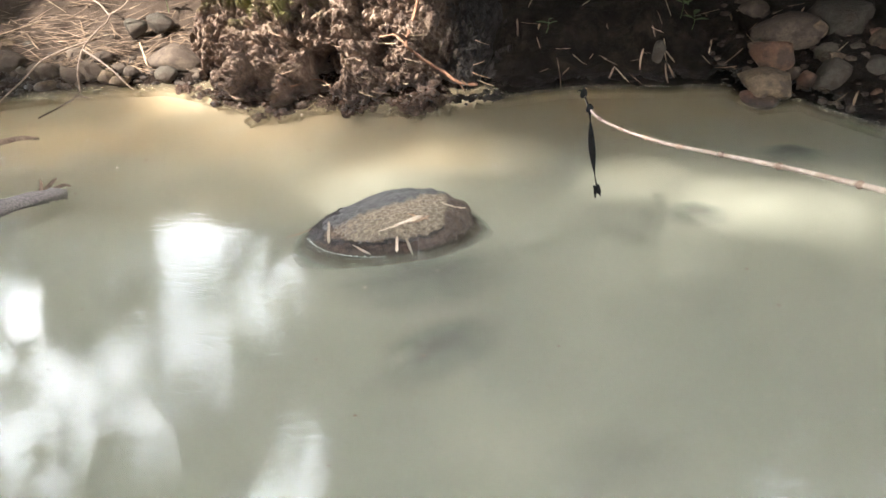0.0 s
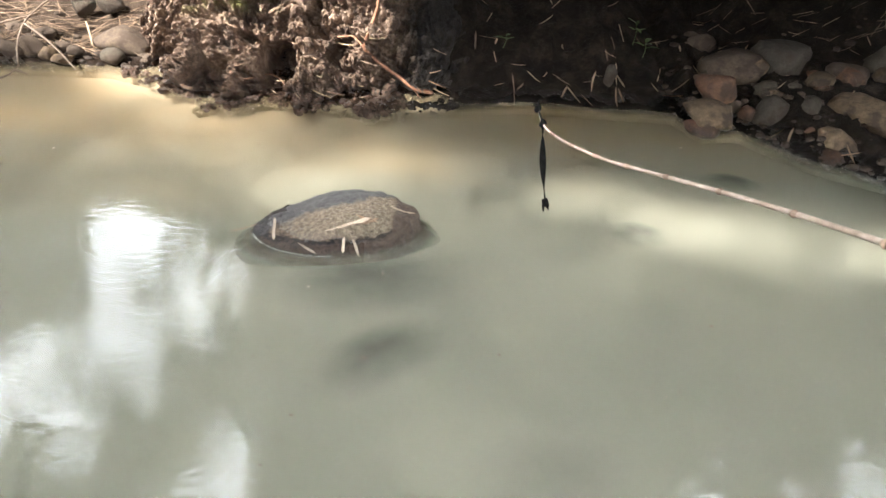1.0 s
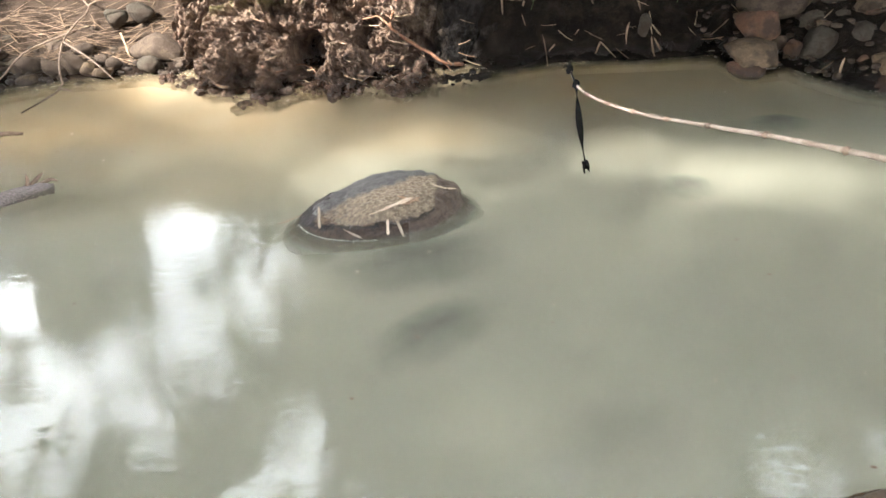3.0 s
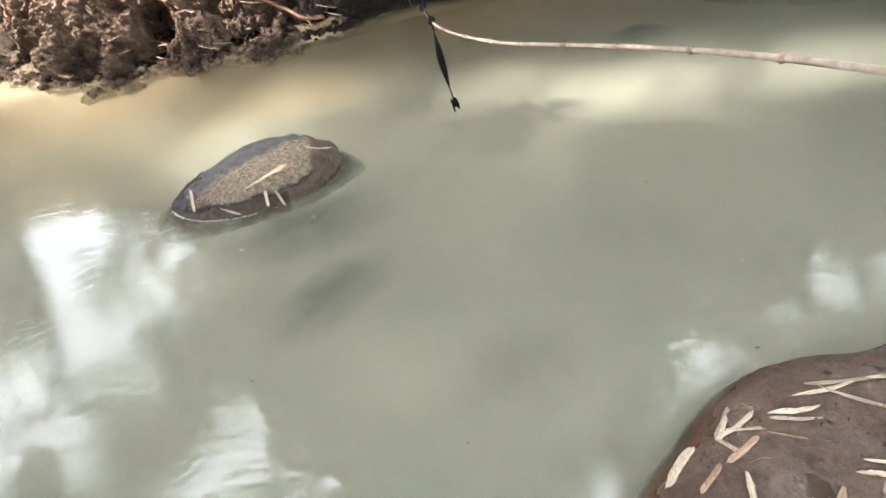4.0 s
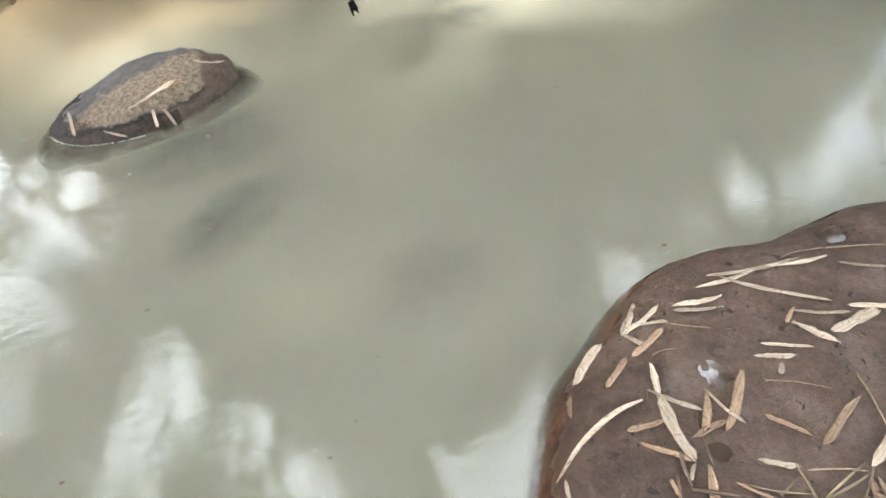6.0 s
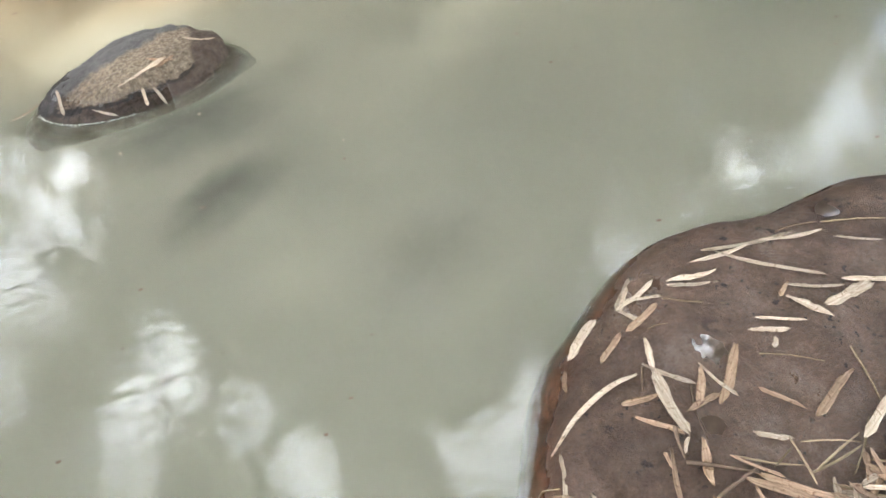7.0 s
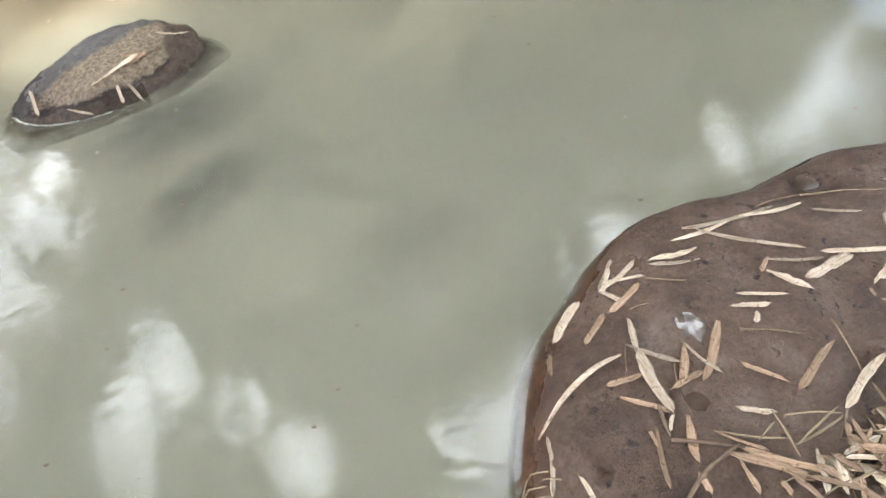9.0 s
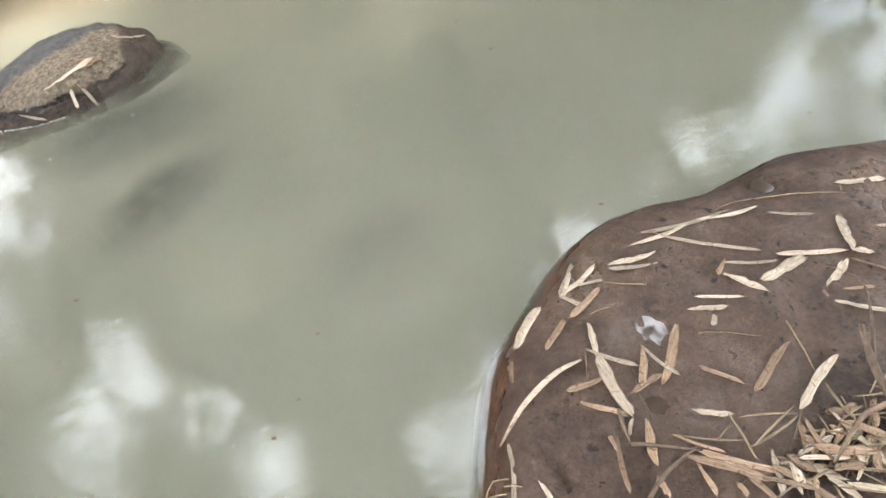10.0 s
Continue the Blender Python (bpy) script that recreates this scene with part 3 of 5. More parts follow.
def chunk_relief(q):
    """Flaking relief: plates that stand out by their own amount, with narrow cracks between."""
    dist, pts = noise.voronoi(q + noise.noise_vector(q * 0.8) * 0.4)
    return noise.cell(pts[0] * 7.31) * 0.7 + min(1.0, (dist[1] - dist[0]) * 6.0) * 0.5 - 0.5


# the boulder in midstream
bm = bmesh.new()
bmesh.ops.create_icosphere(bm, subdivisions=6, radius=1.0)
for v in bm.verts:
    d = v.co.normalized()
    r = 1 + 0.07 * noise.noise(d * 1.5 + Vector((4, 1, 7))) + 0.03 * noise.fractal(d * 4.0, 0.9, 2.0, 5)
    ridge = 0.014 * noise.noise(d * 9.0) + 0.008 * noise.fractal(d * 22.0, 0.8, 2.0, 3)
    up = 0.15 if d.z > 0 else 0.4
    flare = 1.0 + max(0.0, min(0.34, 2.2 * (-d.z - 0.02)))
    v.co = Vector((d.x * 0.352 * flare, d.y * 0.215 * flare, d.z * up)) * (r + ridge)
    if d.z > 0:
        v.co.z = min(v.co.z, 0.105 + 0.25 * (v.co.z - 0.105)) if v.co.z > 0.105 else v.co.z
        v.co.z *= 0.66 + 0.34 * float(smooth(-0.33, 0.02, v.co.x))
        v.co.z += 0.05 * v.co.x * min(1, d.z * 3)
    q = Vector(v.co)
    grit = 0.006 * noise.fractal(q * 30.0, 0.7, 2.2, 5) + 0.0035 * chunk_relief(q / 0.05) - 0.004 * max(0.0, noise.noise(q * 70.0) - 0.25)
    v.co += d * grit
boulder = part("boulder", bm, BOULDER)
boulder.location = (-0.225, 2.54, -0.015)
boulder.rotation_euler.z = 0.22
tagged(boulder, "rounded brown boulder, wet at its foot, standing in the stream", "boulder")


PITS = ((1.085, 0.755, 0.05, 0.018), (1.60, 1.03, 0.04, 0.022), (1.575, 1.05, 0.016, 0.03), (0.98, 0.585, 0.04, 0.012), (1.259, 0.881, 0.016, 0.014), (1.147, 0.80, 0.012, 0.016), (1.027, 0.894, 0.011, 0.016), (0.867, 0.762, 0.011, 0.016),
        (0.888, 0.741, 0.009, 0.016), (1.354, 0.554, 0.014, 0.014), (0.751, 0.528, 0.012, 0.018), (0.737, 0.587, 0.02, 0.010), (0.639, 0.662, 0.012, 0.018), (0.909, 0.547, 0.018, 0.014), (1.396, 0.59, 0.012, 0.012), (0.853, 0.854, 0.02, 0.010),
        (1.417, 0.799, 0.012, 0.010), (1.281, 0.682, 0.012, 0.010), (1.353, 1.052, 0.014, 0.012), (0.908, 0.831, 0.010, 0.014))


# the flat rock by the near bank
def rock_height(x, y):
    """Height of the flat rock's top at x, y; below the water outside its outline."""
    a = 0.95 if x < 1.45 else 1.6
    b_ = 1.09 if y > 0.1 else 0.75
    w = 0.025 * noise.noise(Vector((x * 4, y * 4, 2)))
    s = (abs(x - 1.45) / a) ** 2.1 + (abs(y - 0.1) / b_) ** 2.1
    q = 1 - s ** (1 / 2.1) + w + 0.02 * math.exp(-((x - 1.78) / 0.14) ** 2) - 0.03 * math.exp(-((x - 1.45) / 0.12) ** 2 - ((y - 1.15) / 0.15) ** 2)
    if q < 0:
        return q * 2.2
    z = 0.135 * (1 - math.exp(-q / 0.05)) + 0.05 * q
    z += 0.012 * noise.noise(Vector((x * 5, y * 5, 0))) * min(1, q * 10) + 0.006 * noise.fractal(Vector((x * 14, y * 14, 5)), 0.9, 2.0, 4)
    pit = noise.noise(Vector((x * 21, y * 21, 9)))
    z -= 0.012 * max(0.0, pit - 0.38)
    z += 0.003 * noise.noise(Vector((x * 45, y * 45, 3)))
    z -= 0.010 * max(0.0, noise.noise(Vector((x * 48, y * 48, 1))) - 0.30) + 0.004 * noise.noise(Vector((x * 9, y * 9, 7))) * min(1, q * 10)
    if x < 0.95 and y < 0.72:
        z -= 0.010 * float(smooth(0.2, 0.0, math.hypot(x - 0.76, y - 0.55))) * (0.5 + noise.noise(Vector((x * 30, y * 30, 4))))
    for px, py, pr, pd in PITS:
        z -= pd * math.exp(-((x - px) ** 2 + (y - py) ** 2) / pr ** 2)
    return z


xs, ys = steps((0.3, 2.0, 380), (2.0, 3.3, 40)), steps((-0.9, 0.3, 40), (0.3, 1.35, 235))
rv, rf = grid(xs, ys, rock_height)
rf = [f for f in rf if max(rv[k][2] for k in f) > -0.45]
rock = tagged(mesh_object("flat_rock", rv, rf, ROCK), "broad flat brown rock filmed with mud and strewn with dry leaves", "rock")


# ---- dry leaves and litter ----
def leaf_mesh(length, width, seed, curl=0.15, fold=0.25, segments=9, bend=0.04):
    """A dry strip of leaf along x, pointed at its ends, creased, curled and with ragged edges."""
    rnd = random.Random(seed)
    up, side = rnd.uniform(0.2, 1.0) * curl, rnd.uniform(-1, 1) * bend
    blunt, sharp = rnd.choice((rnd.uniform(0.02, 0.07), rnd.uniform(0.1, 0.3))), rnd.choice((rnd.uniform(0.02, 0.08), rnd.uniform(0.2, 0.5)))
    taper, slant, wave = rnd.uniform(-0.25, 0.25), rnd.uniform(-0.6, 0.6) * width, rnd.uniform(0, 6.28)
    width *= 0.86
    verts, faces = [], []
    for i in range(segments + 1):
        s = i / segments
        w = width * 0.5 * min(1.0, 0.35 + s / sharp * 0.65, 0.30 + (1 - s) / blunt * 0.7) * (1 + taper * (s - 0.5)) * (1 + rnd.uniform(-0.10, 0.10))
        cx, cy = (s - 0.5) * length, side * length * math.sin(math.pi * s) + width * 0.07 * math.sin(wave + s * 7.0)
        cz = up * length * (2 * s - 1) ** 2 * 0.35 + width * 0.10 * rnd.uniform(-1, 1)
        twist = rnd.uniform(-0.3, 0.3)
        end = 1.0 if i in (0, segments) else 0.0
        for k in (-1, -0.45, 0.1, 0.55, 1):
            verts.append((cx + end * (slant * k * 0.5 + width * rnd.uniform(-0.22, 0.22)), cy + w * k * (1 + rnd.uniform(-0.06, 0.06)), cz + fold * w * abs(k) + twist * w * k))
    n = len(verts)
    thick = max(0.0012, width * 0.05)
    verts += [(x, y, z - thick) for x, y, z in verts]
    for i in range(segments):
        for k in range(4):
            a = i * 5 + k
            faces.append((a, a + 5, a + 6, a + 1))
            faces.append((n + a, n + a + 1, n + a + 6, n + a + 5))
        a, c = i * 5, i * 5 + 4
        faces += [(a, n + a, n + a + 5, a + 5), (c, c + 5, n + c + 5, n + c)]
    e = segments * 5
    for k in range(4):
        faces += [(k, k + 1, n + k + 1, n + k), (e + k, n + e + k, n + e + k + 1, e + k + 1)]
    return verts, faces


def place_leaf(a, b_, width, mat, label, surface, seed, group="", name="dry_leaf", lift=0.004, curl=0.15, segments=9):
    """A dry leaf from a to b (x, y), laid on a surface(x, y)."""
    (x0, y0), (x1, y1) = a, b_
    z0, z1, zm = surface(x0, y0), surface(x1, y1), surface((x0 + x1) / 2, (y0 + y1) / 2)
    p, q = Vector((x0, y0, z0)), Vector((x1, y1, z1))
    verts, faces = leaf_mesh((q - p).length, width, seed, curl, segments=segments)
    ob = mesh_object(name, verts, faces, mat)
    mid = (p + q) / 2
    mid.z = max(mid.z, zm) + lift
    turn = (q - p).to_track_quat("X", "Z").to_matrix().to_4x4()
    ob.matrix_world = Matrix.Translation(mid) @ turn
    return tagged(ob, label, "dry leaf", group)


LEAVES_A = [
    (0.886, 0.939, 0.785, 0.854, 0.026), (1.016, 1.020, 0.939, 0.937, 0.015), (0.994, 0.989, 0.946, 0.928, 0.012), (1.053, 0.973, 0.937, 0.931, 0.014),
    (0.939, 0.937, 0.967, 0.874, 0.015), (1.025, 0.903, 0.926, 0.859, 0.019), (0.910, 0.859, 0.835, 0.803, 0.017), (1.043, 0.915, 0.968, 0.949, 0.010),
    (0.953, 0.830, 0.926, 0.741, 0.018), (0.915, 0.768, 0.994, 0.682, 0.014), (0.926, 0.741, 0.919, 0.581, 0.029), (0.919, 0.581, 0.895, 0.552, 0.010),
    (1.024, 0.715, 0.976, 0.635, 0.022), (1.123, 0.740, 1.017, 0.625, 0.024), (1.024, 0.724, 1.062, 0.629, 0.010), (1.028, 0.647, 0.948, 0.630, 0.016),
    (0.911, 0.687, 0.828, 0.692, 0.017)]
LEAVES_B = [
    (0.840, 0.651, 0.913, 0.587, 0.015), (0.944, 0.567, 0.907, 0.474, 0.022), (1.192, 0.937, 1.079, 0.955, 0.017), (1.180, 0.904, 1.071, 0.940, 0.013),
    (1.226, 0.993, 1.425, 0.846, 0.013), (1.508, 0.966, 1.349, 0.990, 0.014), (1.436, 0.985, 1.199, 1.010, 0.013), (1.311, 0.986, 1.155, 0.981, 0.013),
    (1.522, 0.940, 1.615, 0.887, 0.010), (1.449, 0.817, 1.605, 0.764, 0.016), (1.502, 0.788, 1.364, 0.764, 0.030), (1.304, 0.818, 1.355, 0.730, 0.020),
    (1.320, 0.845, 1.435, 0.798, 0.010), (1.203, 0.787, 1.298, 0.742, 0.008), (1.172, 0.765, 1.252, 0.736, 0.016), (1.110, 0.632, 1.172, 0.561, 0.012)]
LEAVES_C = [
    (1.311, 0.606, 1.175, 0.534, 0.020), (1.046, 0.543, 1.108, 0.513, 0.013), (1.332, 0.853, 1.289, 0.824, 0.013), (1.216, 0.727, 1.194, 0.706, 0.015),
    (1.583, 0.739, 1.509, 0.701, 0.019), (0.876, 0.573, 0.837, 0.452, 0.012), (0.674, 0.644, 0.633, 0.527, 0.012), (0.767, 0.831, 0.745, 0.783, 0.013),
    (0.693, 0.540, 0.700, 0.480, 0.012)]
LEAVES_D = [
    (1.743, 0.959, 1.862, 0.917, 0.017), (1.661, 0.863, 1.617, 0.759, 0.026), (1.617, 0.759, 1.659, 0.734, 0.019), (1.489, 0.697, 1.571, 0.738, 0.016), (1.470, 0.652, 1.560, 0.588, 0.015), (1.512, 0.673, 1.585, 0.651, 0.009),
    (1.723, 0.797, 1.741, 0.785, 0.010), (1.470, 0.688, 1.463, 0.665, 0.009), (1.749, 0.949, 1.733, 0.926, 0.007)]
BROWN = (5, 6, 12, 13, 15, 16, 17, 18, 32, 33, 35, 38, 40, 47, 49, 50)
for i, (x0, y0, x1, y1, w) in enumerate(LEAVES_A + LEAVES_B + LEAVES_C + LEAVES_D):
    brown = i in BROWN
    long_thin = math.hypot(x1 - x0, y1 - y0) > 0.17
    place_leaf((x0, y0), (x1, y1), w, DRY_BROWN if brown else DRY, ("brown" if brown else "long pale" if long_thin else "pale") + " dry bamboo leaf lying on the flat rock",
               rock_height, 300 + i, "dry leaves on the flat rock", curl=0.10)
# the long curled leaf at the rock's edge
pts = curve_points([(x, y, rock_height(x, y) + 0.006) for x, y in ((0.894, 0.748), (0.82, 0.735), (0.735, 0.705), (0.66, 0.655))], 14)
verts, faces = [], []
for i, p in enumerate(pts):
    w = 0.0062 * math.sin(math.pi * (0.06 + 0.9 * i / 13)) ** 0.6
    for k, dz in ((-1, 0.004), (0, 0.0), (1, 0.004)):
        verts.append((p.x - 0.25 * w * k, p.y + w * k, p.z + dz))
verts += [(x, y, z - 0.0015) for x, y, z in verts]
for i in range(13):
    for k in range(2):
        a = i * 3 + k
        faces += [(a, a + 3, a + 4, a + 1), (42 + a, 42 + a + 1, 42 + a + 4, 42 + a + 3)]
    faces += [(i * 3, 42 + i * 3, 45 + i * 3, i * 3 + 3), (i * 3 + 2, i * 3 + 5, 47 + i * 3, 44 + i * 3)]
tagged(mesh_object("dry_leaf", verts, faces, DRY), "long curved pale dry leaf along the rock's edge", "dry leaf", "dry leaves on the flat rock")


def stem(points, r0, r1, mat, label, name="twig", category="twig", group="", n=12, sides=6, wobble=0.15):
    pts = curve_points(points, n)
    v, f = tube(pts, list(np.linspace(r0, r1, n)), sides, wobble)
    return tagged(mesh_object(name, v, f, mat), label, category, group)


def on_rock(*xy, lift=0.003):
    return [(x, y, rock_height(x, y) + lift) for x, y in xy]


STEMS = [((1.042, 0.912), (1.10, 0.875), (1.167, 0.844)), ((1.411, 1.010), (1.46, 1.012), (1.521, 1.001)), ((1.531, 0.997), (1.63, 0.965), (1.739, 0.921)),
         ((1.157, 0.703), (1.21, 0.678), (1.272, 0.641)), ((0.981, 0.681), (0.962, 0.63), (0.952, 0.564)), ((1.345, 0.653), (1.33, 0.57), (1.307, 0.499)),
         ((0.974, 0.849), (0.995, 0.85), (1.018, 0.841)), ((0.910, 0.759), (0.897, 0.73), (0.884, 0.705)), ((1.60, 0.74), (1.67, 0.66), (1.74, 0.60))]
for i, line in enumerate(STEMS):
    stem(on_rock(*line), 0.003, 0.0018, STRAW if i in (0, 2, 3, 5) else TWIG, "thin dry twig lying on the flat rock", group="twigs on the flat rock", n=8, sides=5)

# the heap of straw and torn leaves at the back of the rock
HEAP_A = [
    (1.365, 0.535, 1.220, 0.464, 0.022, 0), (1.218, 0.475, 1.094, 0.435, 0.006, 2), (1.245, 0.404, 1.302, 0.385, 0.014, 0), (1.085, 0.509, 1.075, 0.410, 0.005, 2), (0.970, 0.466, 1.085, 0.369, 0.021, 1), (0.994, 0.471, 1.130, 0.363, 0.017, 1),
    (1.120, 0.416, 1.087, 0.341, 0.017, 0), (1.086, 0.439, 1.207, 0.454, 0.006, 2), (0.978, 0.449, 0.978, 0.384, 0.013, 1), (1.140, 0.389, 1.121, 0.327, 0.022, 0), (1.113, 0.342, 1.190, 0.345, 0.008, 2), (1.029, 0.387, 1.106, 0.384, 0.005, 2),
    (1.202, 0.441, 1.172, 0.385, 0.015, 1), (1.203, 0.411, 1.196, 0.370, 0.014, 1), (1.200, 0.427, 1.288, 0.380, 0.005, 2)]
HEAP_B = [
    (1.255, 0.361, 1.250, 0.326, 0.014, 0), (1.292, 0.355, 1.313, 0.319, 0.012, 1), (1.210, 0.314, 1.269, 0.271, 0.016, 0), (1.025, 0.389, 1.029, 0.360, 0.015, 1), (0.897, 0.451, 0.893, 0.415, 0.016, 1), (0.967, 0.515, 1.041, 0.446, 0.008, 1),
    (1.035, 0.542, 1.087, 0.511, 0.012, 0), (1.108, 0.497, 1.205, 0.458, 0.004, 2), (1.133, 0.399, 1.230, 0.338, 0.005, 2), (1.082, 0.490, 1.024, 0.464, 0.004, 2), (0.976, 0.513, 1.098, 0.455, 0.004, 2), (1.319, 0.460, 1.304, 0.399, 0.005, 2),
    (1.292, 0.487, 1.288, 0.406, 0.007, 2), (0.857, 0.566, 0.857, 0.531, 0.009, 1), (1.160, 0.409, 1.260, 0.500, 0.005, 2), (1.350, 0.421, 1.319, 0.374, 0.013, 1), (1.431, 0.462, 1.405, 0.419, 0.013, 0)]
rnd = random.Random(5)


def heap_piece(x0, y0, x1, y1, w, k, seed, up):
    """One leaf strip (pale 0, brown 1) or stalk (2) of the heap."""
    stalk = k == 2
    place_leaf((x0, y0), (x1, y1), w, (DRY, DRY_BROWN, STRAW)[k], "straw stalk in a heap on the rock" if stalk else ("brown" if k else "pale") + " torn dry leaf in a heap on the rock",
               rock_height, seed, "heap of straw", name="straw" if stalk else "dry_leaf", lift=up, segments=8, curl=0.03)


for i, (x0, y0, x1, y1, w, k) in enumerate(HEAP_A + HEAP_B):
    heap_piece(x0, y0, x1, y1, w, k, 900 + i, 0.006 + (0.018 if k == 2 else 0.008) * rnd.random() + (0.012 if i % 3 == 0 else 0.0))
for i in range(110):
    cx, cy = rnd.gauss(1.24, 0.13), rnd.gauss(0.36, 0.06)
    k = rnd.choice((0, 1, 1, 1, 2, 2, 2, 2))
    ln, an = rnd.uniform(0.05, 0.12) if k < 2 else rnd.uniform(0.05, 0.16), rnd.choice((rnd.gauss(-0.5, 0.35), rnd.gauss(0.5, 0.5), rnd.uniform(0, math.pi)))
    dx, dy = math.cos(an) * ln / 2, math.sin(an) * ln / 2
    if max(cy - dy, cy + dy) > 0.47 or min(cx - dx, cx + dx) < 1.0 or cy > 0.30 + 0.35 * (cx - 0.9):
        continue
    heap_piece(cx - dx, cy - dy, cx + dx, cy + dy, rnd.uniform(0.010, 0.022) if k < 2 else rnd.uniform(0.0025, 0.005), k, 950 + i, rnd.uniform(0.003, 0.03))
for line in (((0.886, 0.533), (0.944, 0.499), (1.003, 0.468)), ((0.83, 0.405), (0.904, 0.45), (0.958, 0.467), (1.013, 0.482)), ((1.344, 0.359), (1.288, 0.362), (1.219, 0.366)), ((0.90, 0.605), (0.892, 0.575), (0.888, 0.54))):
    stem(on_rock(*line, lift=0.012), 0.005, 0.003, TWIG, "dark twig lying across the straw on the rock", "twig", "twig", "twigs on the flat rock", sides=6)
stem(on_rock((1.53, 0.751), (1.568, 0.693), (1.586, 0.638)), 0.003, 0.002, TWIG, "thin curved twig on the flat rock", group="twigs on the flat rock", n=8, sides=5)
# the dead stem with a broken fork above the rock's far corner
dead = empty("dead_branch", 1.52, 0.22, 0.14)
for name, line, r0, r1 in (("branch", ((1.50, 0.18, 0.15), (1.40, 0.36, 0.19), (1.37, 0.45, 0.24), (1.38, 0.54, 0.29)), 0.012, 0.006),
                           ("twig", ((1.385, 0.40, 0.215), (1.30, 0.40, 0.22), (1.20, 0.35, 0.20)), 0.007, 0.003), ("twig", ((1.375, 0.48, 0.26), (1.46, 0.58, 0.25), (1.54, 0.65, 0.19)), 0.004, 0.002)):
    v, f = tube(curve_points([Vector(p) - dead.location for p in line], 12), list(np.linspace(r0, r1, 12)), 8, 0.2)
    mesh_object(name, v, f, TWIG, dead)
tagged(dead, "dark brown dead branch leaning over the flat rock", "branch")
# strips that hang over the rock's near edge
for i, (x, y) in enumerate(((0.615, 0.60), (0.60, 0.575), (0.63, 0.57), (0.605, 0.545), (0.585, 0.53))):
    stem([(x + 0.03, y - 0.02, rock_height(x + 0.03, y - 0.02) + 0.004), (x, y, max(0.02, rock_height(x, y)) + 0.006), (x - 0.03, y - 0.035, 0.004), (x - 0.045, y - 0.07, -0.01)],
         0.0025, 0.0015, STRAW, "straw stalk hanging over the edge of the rock", "straw", "straw", "straw at the rock's edge", n=8, sides=5)

# puddles in the rock's hollows
m, t, b_, _ = material("puddle_water")
t.links.new(ramp(t, noise_node(t, 30.0), (0.3, (0.05, 0.035, 0.025)), (0.7, (0.09, 0.065, 0.048))), b_.inputs["Base Color"])
b_.inputs["Roughness"].default_value = 0.04
for x, y, r, lift in ((1.085, 0.755, 0.05, 0.004), (1.60, 1.03, 0.045, 0.006), (0.98, 0.585, 0.03, 0.003)):
    level, n = rock_height(x, y) + lift, 40
    cells = [(x + (i / n - 0.5) * 2 * r, y + (j / n - 0.5) * 2 * r) for j in range(n + 1) for i in range(n + 1)]
    wet_cell = [rock_height(*c) < level + 0.001 and math.hypot(c[0] - x, c[1] - y) < r for c in cells]
    quads = [(a, a + 1, a + n + 2, a + n + 1) for j in range(n) for a in range(j * (n + 1), j * (n + 1) + n)]
    quads = [q for q in quads if all(wet_cell[k] for k in q)]
    used = sorted({k for q in quads for k in q})
    place = {k: i for i, k in enumerate(used)}
    tagged(mesh_object("puddle", [(*cells[k], level) for k in used], [tuple(place[k] for k in q) for q in quads], m), "small puddle in a hollow of the flat rock", "puddle", "puddles")

# leaves on the boulder
bpy.context.view_layer.update()


def boulder_height(x, y):
    q = boulder.matrix_world.inverted() @ Vector((x, y, 3.0))
    hit, p, _, _ = boulder.ray_cast(q, (0, 0, -1))
    return max(0.003, p.z + boulder.location.z) if hit else 0.003


for i, (x0, y0, x1, y1, w, brown) in enumerate((
        (-0.479, 2.474, -0.46, 2.36, 0.013, 0), (-0.251, 2.373, -0.079, 2.455, 0.026, 0), (-0.143, 2.465, -0.053, 2.449, 0.015, 1), (-0.36, 2.345, -0.285, 2.32, 0.012, 0), (-0.158, 2.387, -0.115, 2.33, 0.014, 0),
        (-0.18, 2.37, -0.178, 2.335, 0.013, 0), (-0.008, 2.554, 0.091, 2.575, 0.012, 0), (-0.113, 2.417, -0.054, 2.465, 0.02, 1), (-0.557, 2.482, -0.66, 2.43, 0.008, 1))):
    place_leaf((x0, y0), (x1, y1), w, DRY_BROWN if brown else DRY, ("brown" if brown else "pale") + " dry leaf lying on the midstream boulder", boulder_height, 600 + i, "dry leaves on the boulder", curl=0.22)


# litter on the far bank
def far_surface(x, y):
    return ground_height(x, y) + 0.002


rnd = random.Random(9)
for i in range(95):
    x, y = rnd.uniform(0.35, 3.2), 0
    y = float(shore(x)) + 0.03 + abs(rnd.gauss(0, 0.45))
    ln, an = rnd.uniform(0.04, 0.15), rnd.uniform(0, math.pi)
    dx, dy = math.cos(an) * ln / 2, math.sin(an) * ln / 2
    place_leaf((x - dx, y - dy), (x + dx, y + dy), rnd.uniform(0.007, 0.016), rnd.choice((DRY_BROWN, STRAW, LITTER, LITTER)), "dry leaf fallen on the dark shaded bank", far_surface, 1200 + i,
               "litter on the shaded bank", lift=0.006, segments=6)
